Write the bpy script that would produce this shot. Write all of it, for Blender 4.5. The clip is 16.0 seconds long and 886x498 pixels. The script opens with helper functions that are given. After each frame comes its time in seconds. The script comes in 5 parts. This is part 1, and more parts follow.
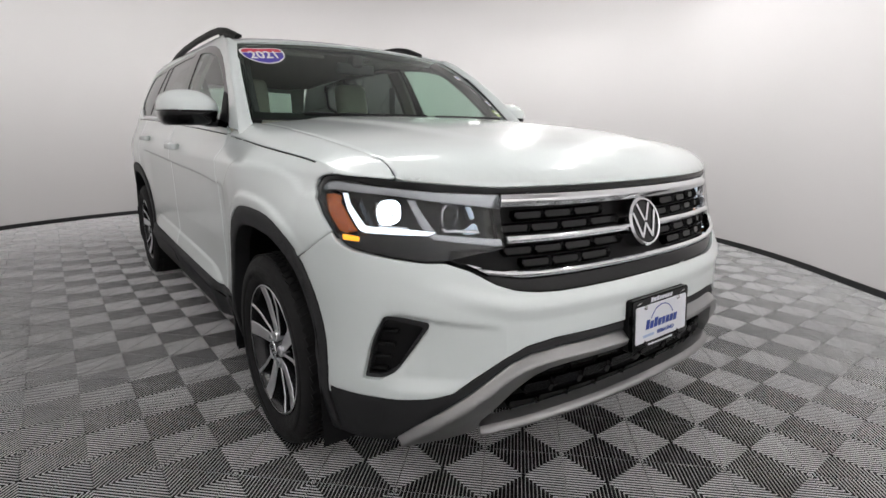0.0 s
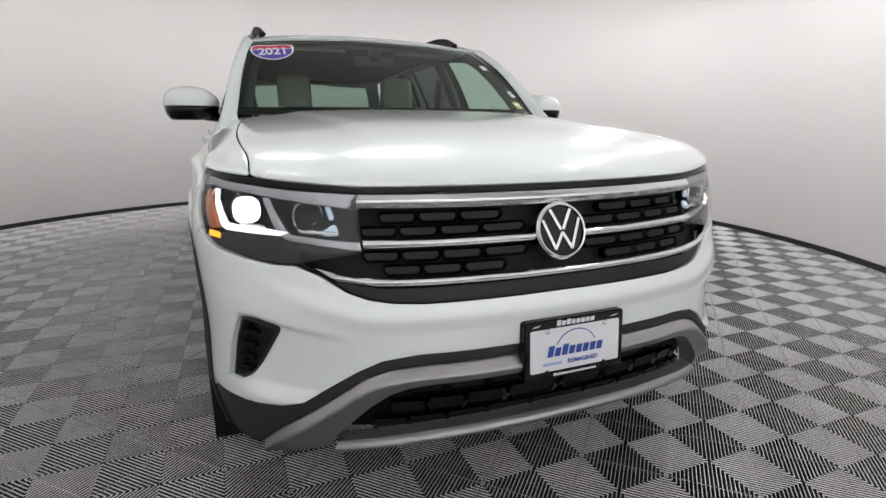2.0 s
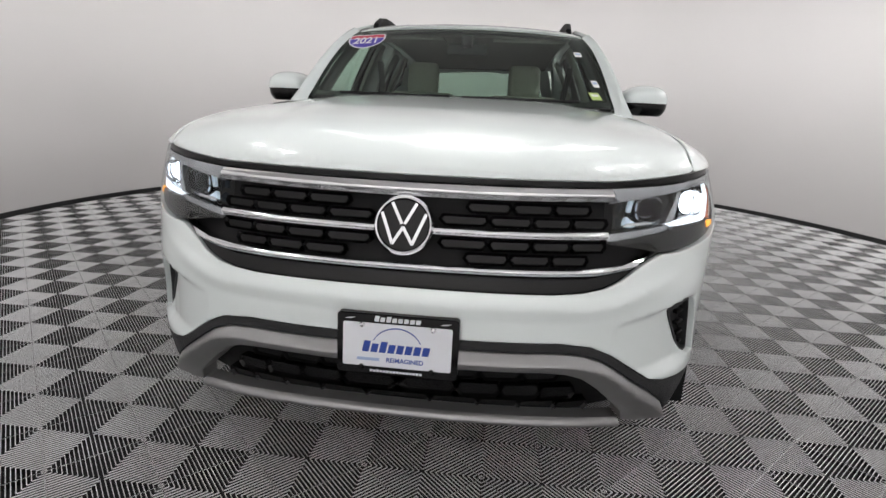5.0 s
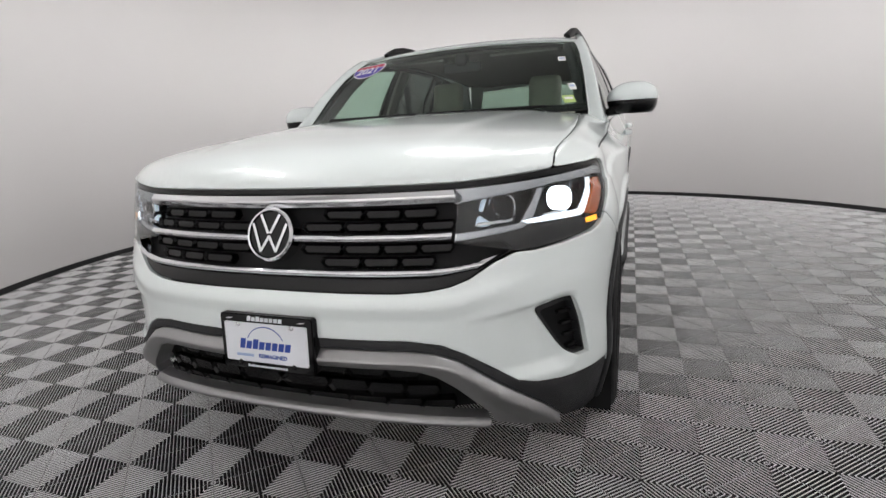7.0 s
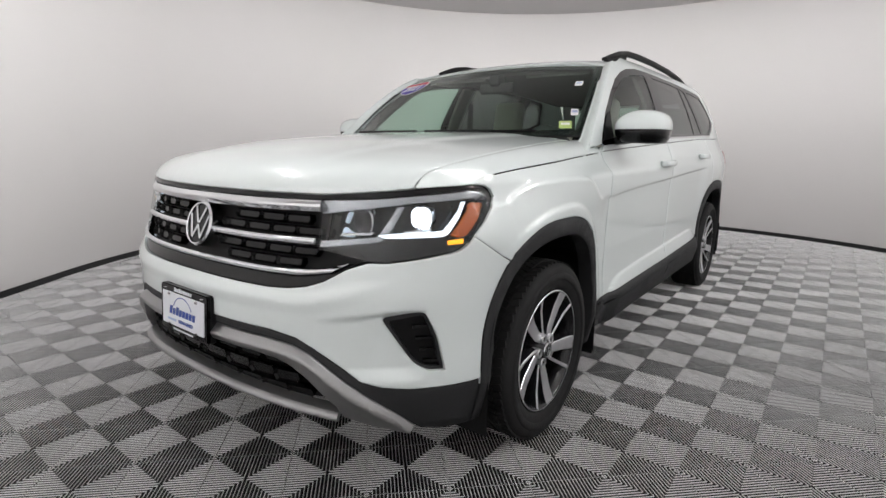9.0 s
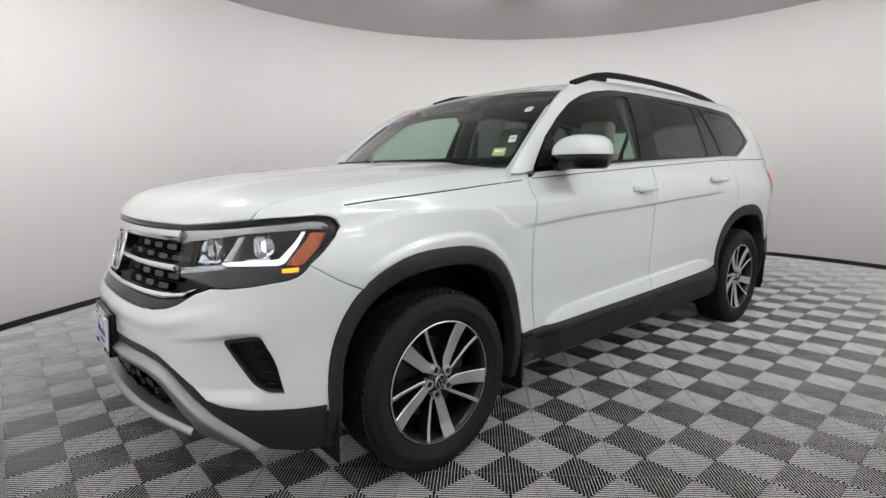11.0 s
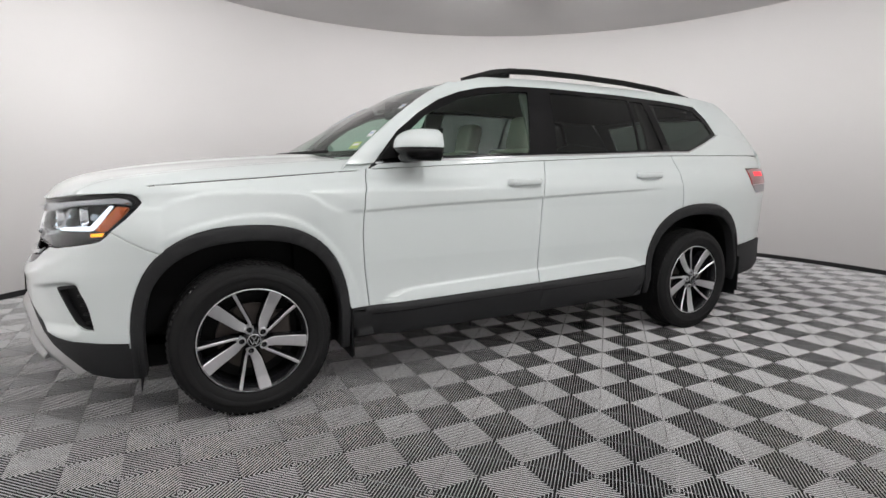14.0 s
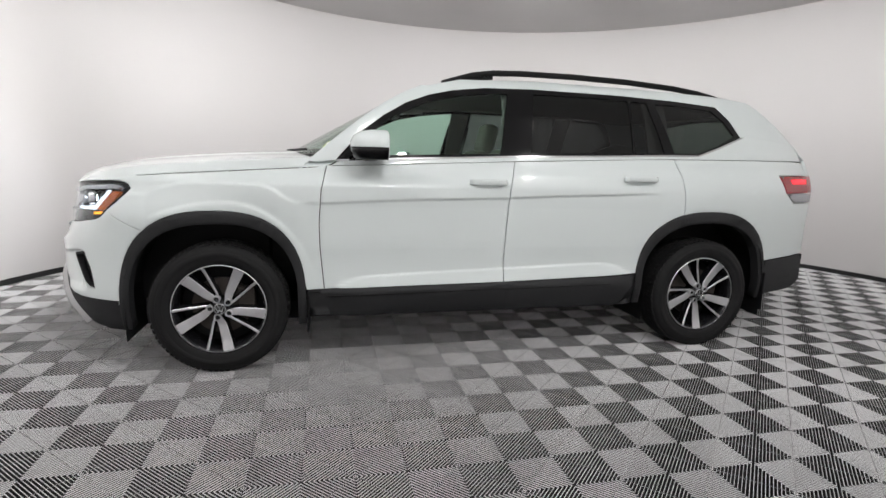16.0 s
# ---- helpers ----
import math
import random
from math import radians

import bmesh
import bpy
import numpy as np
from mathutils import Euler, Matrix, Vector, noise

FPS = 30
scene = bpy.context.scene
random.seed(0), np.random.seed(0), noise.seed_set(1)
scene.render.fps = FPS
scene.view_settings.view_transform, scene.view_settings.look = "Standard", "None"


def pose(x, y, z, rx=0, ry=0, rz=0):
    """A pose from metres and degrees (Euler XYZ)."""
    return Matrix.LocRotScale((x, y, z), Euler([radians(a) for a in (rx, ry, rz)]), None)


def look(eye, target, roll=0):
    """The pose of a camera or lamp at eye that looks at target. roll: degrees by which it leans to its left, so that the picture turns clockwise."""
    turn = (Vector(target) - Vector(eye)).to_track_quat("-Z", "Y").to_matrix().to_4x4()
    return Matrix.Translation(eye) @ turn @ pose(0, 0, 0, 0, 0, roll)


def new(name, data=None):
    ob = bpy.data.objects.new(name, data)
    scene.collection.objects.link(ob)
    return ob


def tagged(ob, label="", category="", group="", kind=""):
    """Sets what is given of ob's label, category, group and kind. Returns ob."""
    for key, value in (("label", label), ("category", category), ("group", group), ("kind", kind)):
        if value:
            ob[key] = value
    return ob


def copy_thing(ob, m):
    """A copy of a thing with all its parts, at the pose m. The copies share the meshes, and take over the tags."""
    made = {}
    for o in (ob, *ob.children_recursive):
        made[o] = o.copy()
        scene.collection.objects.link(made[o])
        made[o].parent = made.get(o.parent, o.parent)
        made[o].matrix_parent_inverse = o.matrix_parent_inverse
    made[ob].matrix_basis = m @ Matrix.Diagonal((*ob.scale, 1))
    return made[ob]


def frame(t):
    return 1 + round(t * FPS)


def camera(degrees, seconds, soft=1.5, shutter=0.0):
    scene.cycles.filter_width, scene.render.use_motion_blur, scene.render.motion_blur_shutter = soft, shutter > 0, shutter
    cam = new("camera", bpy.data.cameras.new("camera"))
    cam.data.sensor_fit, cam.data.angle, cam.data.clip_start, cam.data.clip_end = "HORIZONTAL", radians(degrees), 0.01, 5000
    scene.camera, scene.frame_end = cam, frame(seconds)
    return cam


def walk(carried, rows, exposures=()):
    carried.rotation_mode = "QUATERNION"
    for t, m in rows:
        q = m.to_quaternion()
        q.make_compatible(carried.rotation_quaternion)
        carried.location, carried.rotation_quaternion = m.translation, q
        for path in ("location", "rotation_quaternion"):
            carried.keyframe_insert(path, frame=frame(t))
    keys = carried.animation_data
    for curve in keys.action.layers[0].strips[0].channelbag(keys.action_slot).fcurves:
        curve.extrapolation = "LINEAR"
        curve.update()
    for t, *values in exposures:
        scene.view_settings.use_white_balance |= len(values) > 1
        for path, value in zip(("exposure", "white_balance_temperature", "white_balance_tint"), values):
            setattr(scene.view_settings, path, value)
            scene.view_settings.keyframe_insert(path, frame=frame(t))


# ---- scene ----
import functools

cam = camera(81.3, 16.0)
PATH = [
    (0, (-1.499, -1.810, 1.146), (-0.330, -0.249, 0.704), 0.26),
    (0.5, (-1.361, -1.818, 1.146), (-0.252, -0.211, 0.713), 0.75),
    (1, (-1.185, -1.918, 1.148), (-0.195, -0.248, 0.668), -0.43),
    (1.5, (-0.992, -2.039, 1.146), (-0.129, -0.296, 0.677), -0.81),
    (2, (-0.817, -2.051, 1.151), (-0.092, -0.248, 0.682), 0.05),
    (2.5, (-0.609, -2.136, 1.177), (-0.087, -0.265, 0.700), 0.07),
    (3, (-0.376, -2.220, 1.175), (-0.032, -0.307, 0.705), 0.32),
    (3.2, (-0.315, -2.221, 1.161), (-0.030, -0.298, 0.690), 0.8),
    (5.5, (0.401, -2.137, 1.179), (0.124, -0.230, 0.646), 1.17),
    (6, (0.581, -2.070, 1.202), (0.231, -0.157, 0.736), -0.83),
    (6.5, (0.801, -2.126, 1.138), (0.323, -0.222, 0.754), -2.48),
    (7, (0.987, -2.101, 1.138), (0.306, -0.274, 0.690), -3.17),
    (7.5, (1.139, -1.988, 1.149), (0.334, -0.207, 0.722), -1.51),
    (8, (1.334, -1.933, 1.150), (0.389, -0.224, 0.717), 0.01),
    (10.3, (2.208, -1.452, 1.141), (0.807, -0.063, 0.819), -0.8),
    (10.5, (2.251, -1.384, 1.155), (0.822, -0.026, 0.819), -1.25),
    (11, (2.388, -1.235, 1.166), (0.887, 0.053, 0.869), -0.56),
    (11.5, (2.580, -1.091, 1.134), (1.033, 0.138, 0.823), -1.11),
    (12, (2.815, -0.958, 1.142), (1.226, 0.209, 0.802), -0.88),
    (12.5, (2.905, -0.787, 1.118), (1.284, 0.329, 0.762), 0.54),
    (13, (2.990, -0.617, 1.135), (1.315, 0.413, 0.770), 0.83),
    (13.5, (3.191, -0.441, 1.119), (1.462, 0.507, 0.782), 0.64),
    (14, (3.342, -0.264, 1.130), (1.582, 0.635, 0.826), 0.14),
    (14.5, (3.462, -0.065, 1.132), (1.651, 0.732, 0.841), 0.21),
    (15, (3.573, 0.118, 1.159), (1.703, 0.767, 0.873), 1.74),
    (15.5, (3.758, 0.357, 1.174), (1.847, 0.883, 0.904), 1.95),
    (16, (3.809, 0.564, 1.162), (1.886, 1.004, 0.835), 1.62),
]
walk(cam, [(t, look(eye, target, roll)) for t, eye, target, roll in PATH])

# world, light, exposure
world = bpy.data.worlds.new("room_dark")
scene.world = world
world.use_nodes = True
world.node_tree.nodes["Background"].inputs[0].default_value = (0.8, 0.85, 1.0, 1)
world.node_tree.nodes["Background"].inputs[1].default_value = 0.0
scene.view_settings.exposure = 0.0

CENTRE = (0.05, 2.26)
RADIUS = 4.35
CEILING = 3.18
LAMP_WATTS = 80
LAMP_WHITE = (1.0, 0.995, 0.985)


def lamp(name, kind, m, watts, size=1.0, colour=(1, 1, 1)):
    data = bpy.data.lights.new(name, kind)
    data.energy, data.color = watts, colour
    if kind == "AREA":
        data.shape, data.size = "DISK", size
    else:
        data.shadow_soft_size = size
    ob = new(name, data)
    ob.matrix_world = m
    return tagged(ob, kind="structure")


# unseen fill lights, added under the ceiling to wash the wall
WASH_FILLS = 10
for k in range(WASH_FILLS):
    a = 2 * math.pi * (k + 0.5) / WASH_FILLS
    cx, cy = math.cos(a), math.sin(a)
    eye = (CENTRE[0] + 1.9 * cx, CENTRE[1] + 1.9 * cy, CEILING - 0.12)
    wash = lamp("wall_wash_lamp", "AREA", look(eye, (CENTRE[0] + 4.3 * cx, CENTRE[1] + 4.3 * cy, 1.95)), LAMP_WATTS * (0.285 - 0.01 * cx + 0.02 * cy) * (2.3 if cy < -0.9 else 1.5 if cy < -0.4 else 1.2 if cx > 0.9 else 0.92), 0.9, LAMP_WHITE)
    wash.data.spread = radians(80 if cy < -0.9 else 110)
# small edge lamps aimed at the car: four match reflections, side pair is added
for lx, ly in ((-2.0, -0.4), (-1.65, -0.9), (2.0, -0.4), (1.65, -0.9), (3.7, 3.0), (3.7, 1.3)):
    aim = (lx * 0.35, max(ly, 0.0) * 0.9 - 0.3, 0.6)
    lamp("ceiling_lamp", "AREA", look((lx, ly, CEILING - 0.06), aim), LAMP_WATTS * (0.06 if ly < 0 else 0.30), 0.13, LAMP_WHITE)
# pale disc added below the ceiling as fill; it sets the ceiling's brightness too
lamp("ceiling_diffuser", "AREA", pose(CENTRE[0], CENTRE[1], CEILING - 0.005), LAMP_WATTS * 0.36, 8.6, LAMP_WHITE)
for lx in (-0.84, 0.84):
    beam = lamp("headlight_beam", "SPOT", look((lx, -0.80, 0.97), (lx * 1.3, -2.3, 0.80)), 18, 0.03, (0.92, 0.96, 1.0))
    beam.data.spot_size, beam.data.spot_blend = radians(75), 0.6


# materials
def material(name, colour, rough=0.5, metal=0.0, coat=0.0, noise_scale=0.0, amount=0.1, bump=0.0, bump_scale=200.0, spec=0.5, per_object=0.0):
    """A principled material with colour and roughness varied by noise, and fine relief."""
    mat = bpy.data.materials.new(name)
    mat.use_nodes = True
    tree = mat.node_tree
    shader = tree.nodes["Principled BSDF"]
    shader.inputs["Base Color"].default_value = (*colour, 1)
    shader.inputs["Roughness"].default_value = rough
    shader.inputs["Metallic"].default_value = metal
    shader.inputs["Coat Weight"].default_value = coat
    shader.inputs["Coat Roughness"].default_value = 0.03
    shader.inputs["Specular IOR Level"].default_value = spec
    mat.diffuse_color = (*colour, 1)
    coords = tree.nodes.new("ShaderNodeTexCoord")
    if noise_scale:
        tex = tree.nodes.new("ShaderNodeTexNoise")
        tex.inputs["Scale"].default_value = noise_scale
        tex.inputs["Detail"].default_value = 6
        tree.links.new(coords.outputs["Object"], tex.inputs["Vector"])
        ramp = tree.nodes.new("ShaderNodeMapRange")
        ramp.inputs["To Min"].default_value = 1 - amount
        ramp.inputs["To Max"].default_value = 1 + amount
        tree.links.new(tex.outputs["Fac"], ramp.inputs["Value"])
        last = ramp.outputs["Result"]
        if per_object:
            info = tree.nodes.new("ShaderNodeObjectInfo")
            vary = tree.nodes.new("ShaderNodeMapRange")
            vary.inputs["To Min"].default_value = 1 - per_object
            vary.inputs["To Max"].default_value = 1 + per_object
            tree.links.new(info.outputs["Random"], vary.inputs["Value"])
            times = tree.nodes.new("ShaderNodeMath")
            times.operation = "MULTIPLY"
            tree.links.new(last, times.inputs[0])
            tree.links.new(vary.outputs["Result"], times.inputs[1])
            last = times.outputs["Value"]
        mix = tree.nodes.new("ShaderNodeVectorMath")
        mix.operation = "SCALE"
        mix.inputs[0].default_value = colour
        tree.links.new(last, mix.inputs["Scale"])
        tree.links.new(mix.outputs["Vector"], shader.inputs["Base Color"])
        gloss = tree.nodes.new("ShaderNodeMath")
        gloss.operation = "MULTIPLY"
        gloss.inputs[1].default_value = rough
        tree.links.new(ramp.outputs["Result"], gloss.inputs[0])
        tree.links.new(gloss.outputs["Value"], shader.inputs["Roughness"])
    if bump:
        fine = tree.nodes.new("ShaderNodeTexNoise")
        fine.inputs["Scale"].default_value = bump_scale
        fine.inputs["Detail"].default_value = 4
        tree.links.new(coords.outputs["Object"], fine.inputs["Vector"])
        relief = tree.nodes.new("ShaderNodeBump")
        relief.inputs["Strength"].default_value = bump
        relief.inputs["Distance"].default_value = 0.002
        tree.links.new(fine.outputs["Fac"], relief.inputs["Height"])
        tree.links.new(relief.outputs["Normal"], shader.inputs["Normal"])
    return mat


def glass(name, tint, ior=1.5, rough=0.0):
    """Thin tinted glass: part clear, part mirror by its angle."""
    mat = bpy.data.materials.new(name)
    mat.use_nodes = True
    tree = mat.node_tree
    tree.nodes.clear()
    out = tree.nodes.new("ShaderNodeOutputMaterial")
    clear = tree.nodes.new("ShaderNodeBsdfTransparent")
    clear.inputs["Color"].default_value = (*tint, 1)
    shine = tree.nodes.new("ShaderNodeBsdfGlossy")
    shine.inputs["Roughness"].default_value = rough
    facing = tree.nodes.new("ShaderNodeLayerWeight")
    facing.inputs["Blend"].default_value = 0.5
    rise = tree.nodes.new("ShaderNodeMath")
    rise.operation = "POWER"
    rise.inputs[1].default_value = 5.0
    tree.links.new(facing.outputs["Facing"], rise.inputs[0])
    base = ((ior - 1) / (ior + 1)) ** 2
    edge = tree.nodes.new("ShaderNodeMath")
    edge.operation = "MULTIPLY_ADD"
    edge.inputs[1].default_value, edge.inputs[2].default_value = 1 - base, base
    tree.links.new(rise.outputs["Value"], edge.inputs[0])
    mix = tree.nodes.new("ShaderNodeMixShader")
    tree.links.new(edge.outputs["Value"], mix.inputs["Fac"])
    tree.links.new(clear.outputs["BSDF"], mix.inputs[1])
    tree.links.new(shine.outputs["BSDF"], mix.inputs[2])
    tree.links.new(mix.outputs["Shader"], out.inputs["Surface"])
    mat.diffuse_color = (*tint, 0.4)
    return mat


def glow(name, colour, strength):
    mat = bpy.data.materials.new(name)
    mat.use_nodes = True
    shader = mat.node_tree.nodes["Principled BSDF"]
    shader.inputs["Base Color"].default_value = (*colour, 1)
    shader.inputs["Emission Color"].default_value = (*colour, 1)
    shader.inputs["Emission Strength"].default_value = strength
    return mat


PAINT = material("white_car_paint", (0.71, 0.765, 0.76), 0.32, coat=1.0, noise_scale=2.0, amount=0.02)
PAINT.node_tree.nodes["Principled BSDF"].inputs["Coat Roughness"].default_value = 0.09
CLADDING = material("grey_moulded_plastic", (0.023, 0.0235, 0.025), 0.6, spec=0.3, noise_scale=30, amount=0.15, bump=0.3, bump_scale=900)
BLACK = material("black_plastic", (0.006, 0.006, 0.0065), 0.55, spec=0.2, noise_scale=20, amount=0.2)
GLOSS_BLACK = material("gloss_black_trim", (0.003, 0.003, 0.0035), 0.08, spec=0.28, noise_scale=5, amount=0.1)
CHROME = material("chrome", (0.74, 0.75, 0.77), 0.08, metal=1.0, noise_scale=4, amount=0.03)
SILVER = material("silver_paint", (0.33, 0.33, 0.33), 0.33, metal=0.85, noise_scale=30, amount=0.05)
RUBBER = material("tyre_rubber", (0.013, 0.013, 0.0135), 0.7, spec=0.25, noise_scale=25, amount=0.25, bump=0.2, bump_scale=500)
DISC = material("dark_brake_steel", (0.07, 0.06, 0.055), 0.45, metal=0.7, noise_scale=40, amount=0.2)
ALLOY = material("machined_alloy", (0.72, 0.72, 0.74), 0.30, metal=0.9, noise_scale=60, amount=0.06)
WHEEL_BLACK = material("wheel_black_paint", (0.012, 0.012, 0.014), 0.25, noise_scale=20, amount=0.1)
WINDSCREEN = glass("windscreen_glass", (0.64, 0.77, 0.69), 1.34)
SIDE_GLASS = glass("side_glass", (0.63, 0.79, 0.71), 1.42)
PRIVACY = glass("privacy_glass", (0.13, 0.14, 0.138))
REAR_GLASS = glass("rear_glass", (0.42, 0.52, 0.46))
WALL = material("matt_white_wall", (0.60, 0.580, 0.579), 0.55, noise_scale=0.8, amount=0.03, bump=0.05, bump_scale=60)
CEIL = material("ceiling_fabric", (0.62, 0.605, 0.605), 0.8, noise_scale=1.5, amount=0.04)
TILE = material("grey_ribbed_plastic", (0.80, 0.80, 0.805), 0.28, spec=0.7, noise_scale=9, amount=0.12, per_object=0.05)
# near-black for rib feet and ends: shade between the ribs put into colour
GAP_SHADE = material("gap_shade_black", (0.022, 0.022, 0.022), 0.7, noise_scale=30, amount=0.3)
SUBFLOOR = material("dark_subfloor", (0.008, 0.008, 0.008), 0.8, noise_scale=3, amount=0.2)
BASEBOARD = material("black_rubber_base", (0.012, 0.012, 0.013), 0.5, noise_scale=8, amount=0.2)


def mesh_object(name, verts, faces, mat, parent=None, label="", smooth=False):
    data = bpy.data.meshes.new(name)
    data.from_pydata(verts, [], faces)
    data.materials.append(mat)
    if smooth:
        data.polygons.foreach_set("use_smooth", [True] * len(data.polygons))
    ob = new(name, data)
    ob.parent = parent
    if label:
        ob["label"] = label
    return ob


def part(name, bm, mat, parent=None, label="", smooth=False, sharp=35):
    """Links a bmesh as one mesh object."""
    data = bpy.data.meshes.new(name)
    bmesh.ops.recalc_face_normals(bm, faces=bm.faces)
    if smooth:
        for face in bm.faces:
            face.smooth = True
        for edge in bm.edges:
            if len(edge.link_faces) == 2 and edge.calc_face_angle(0) > radians(sharp):
                edge.smooth = False
    bm.to_mesh(data)
    bm.free()
    data.materials.append(mat)
    ob = new(name, data)
    ob.parent = parent
    if label:
        ob["label"] = label
    return ob


def thing(name, label, category, m=None, group=""):
    ob = new(name)
    ob.empty_display_size = 0.1
    if m is not None:
        ob.matrix_world = m
    return tagged(ob, label, category, group)


# the round booth
def bay(angle):
    """The booth is a little deeper at its entrance, in front of the car."""
    off = abs((math.degrees(angle) + 90 + 180) % 360 - 180)
    t = min(max((52 - off) / 30, 0), 1)
    return 0.32 * t * t * (3 - 2 * t)


def ring(radius, n=160):
    out = []
    for k in range(n):
        a = 2 * math.pi * k / n
        r = radius + bay(a)
        out.append((CENTRE[0] + r * math.cos(a), CENTRE[1] + r * math.sin(a)))
    return out


def tube(name, r0, r1, z0, z1, mat, smooth=True):
    """A closed ring of rectangular section."""
    inner, outer = ring(r0), ring(r1)
    n = len(inner)
    verts = [(*p, z) for circle, z in ((inner, z0), (inner, z1), (outer, z1), (outer, z0)) for p in circle]
    faces = [(a * n + k, a * n + (k + 1) % n, b * n + (k + 1) % n, b * n + k) for a, b in ((0, 1), (1, 2), (2, 3), (3, 0)) for k in range(n)]
    bm = bmesh.new()
    vs = [bm.verts.new(v) for v in verts]
    for f in faces:
        bm.faces.new([vs[i] for i in f])
    return part(name, bm, mat, None, "", smooth)


tagged(tube("wall_round", RADIUS, RADIUS + 0.12, -0.02, CEILING, WALL), "smooth matt off-white curved wall of a photo booth", "wall", kind="structure")
tagged(tube("baseboard", RADIUS - 0.012, RADIUS - 0.001, 0.0, 0.05, BASEBOARD), "low black rubber baseboard along the curved wall", "baseboard", kind="structure")
bm = bmesh.new()
bmesh.ops.create_circle(bm, cap_ends=True, segments=160, radius=RADIUS + 0.5, matrix=Matrix.Translation((*CENTRE, CEILING)))
bmesh.ops.solidify(bm, geom=bm.faces[:], thickness=-0.05)
tagged(part("ceiling", bm, CEIL), "flat grey ceiling of the round booth", "ceiling", kind="structure")

# the floor: ribbed tiles laid at an angle to the car
TILE_SIDE = 0.27945
TILE_TURN = radians(45.226)
TILE_ORIGIN = (1.6291, 0.6603)
RIBS = 22
RIB_DEPTH = 0.020


def tile_shape():
    """One tile: in each of its four triangles the ribs run square to the outer edge."""
    verts, faces, under = [], [], []

    def bar(p, q, profile, dark=0):
        """A rib from p to q with a section of (half width, height) pairs, from the foot up."""
        d = (Vector(q) - Vector(p)).normalized()
        side_way = Vector((-d.y, d.x))
        section = [(-w, z) for w, z in profile] + [(w, z) for w, z in reversed(profile)]
        base, n = len(verts), len(section)
        for end in (Vector(p), Vector(q)):
            for off, z in section:
                v = end + side_way * off
                verts.append((v.x, v.y, z))
        for k in range(n - 1):
            faces.append((base + k, base + k + n, base + k + n + 1, base + k + 1))
            # the lowest faces take the painted gap shade
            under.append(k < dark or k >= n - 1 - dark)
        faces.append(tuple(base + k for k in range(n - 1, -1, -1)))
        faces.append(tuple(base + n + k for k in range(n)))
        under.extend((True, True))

    s, pitch = TILE_SIDE, TILE_SIDE / RIBS
    for turn in range(4):
        c, d = round(math.cos(turn * math.pi / 2)), round(math.sin(turn * math.pi / 2))

        def at(x, y):
            x, y = x - s / 2, y - s / 2
            return (c * x - d * y + s / 2, d * x + c * y + s / 2)
        for k in range(RIBS):
            x = (k + 0.5) * pitch
            reach = min(x, s - x)
            if reach > 0.004:
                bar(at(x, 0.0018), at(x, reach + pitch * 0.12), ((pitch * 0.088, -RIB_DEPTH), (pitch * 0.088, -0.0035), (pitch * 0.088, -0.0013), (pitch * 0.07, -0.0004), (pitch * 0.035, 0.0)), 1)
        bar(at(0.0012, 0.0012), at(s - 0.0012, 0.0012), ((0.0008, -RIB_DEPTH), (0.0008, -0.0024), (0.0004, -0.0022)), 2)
    return verts, faces, under


tile_verts, tile_faces, tile_under = tile_shape()
bm = bmesh.new()
bmesh.ops.create_circle(bm, cap_ends=True, segments=160, radius=RADIUS + 0.5, matrix=Matrix.Translation((*CENTRE, -RIB_DEPTH)))
bmesh.ops.solidify(bm, geom=bm.faces[:], thickness=0.05)
floor = tagged(part("floor", bm, SUBFLOOR), "grey ribbed plastic tiles in a woven chequer pattern on the booth floor", "floor", kind="structure")

tile_mesh = bpy.data.meshes.new("tile")
tile_mesh.from_pydata(tile_verts, [], tile_faces)
tile_mesh.materials.append(TILE)
tile_mesh.materials.append(GAP_SHADE)
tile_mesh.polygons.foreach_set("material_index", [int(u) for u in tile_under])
ct, st = math.cos(TILE_TURN), math.sin(TILE_TURN)
places = []
for i in range(-30, 31):
    for j in range(-30, 31):
        x = TILE_ORIGIN[0] + TILE_SIDE * (i * ct - j * st)
        y = TILE_ORIGIN[1] + TILE_SIDE * (i * st + j * ct)
        mx = x + TILE_SIDE / 2 * (ct - st) - CENTRE[0]
        my = y + TILE_SIDE / 2 * (st + ct) - CENTRE[1]
        if math.hypot(mx, my) < RADIUS + 0.16 + bay(math.atan2(my, mx)):
            # the open half of the floor between the car's nose, its driver's side and the booth wall
            near = math.hypot(mx + CENTRE[0] - 1.6, my + CENTRE[1] + 0.2)
            places.append((near, x, y))
places.sort()


def lay_tiles():
    for near, x, y in places[:300]:
        ob = new("tile", tile_mesh)
        ob.parent = floor
        ob.matrix_world = pose(x, y, 0, 0, 0, math.degrees(TILE_TURN))
    rest = np.array([(x, y) for near, x, y in places[300:]])
    v = np.array(tile_verts)
    turned = np.c_[v[:, 0] * ct - v[:, 1] * st, v[:, 0] * st + v[:, 1] * ct, v[:, 2]]
    flat = (turned[None] + np.c_[rest, np.zeros(len(rest))][:, None]).reshape(-1, 3)
    # tiles are cut at the wall
    faces = [tuple(i + n * len(v) for i in f) for n in range(len(rest)) for f in tile_faces]
    ob = mesh_object("tiles_beyond", flat.tolist(), faces, TILE, floor)
    ob.data.materials.append(GAP_SHADE)
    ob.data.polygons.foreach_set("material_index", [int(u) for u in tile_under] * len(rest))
    tagged(ob, kind="stuff")




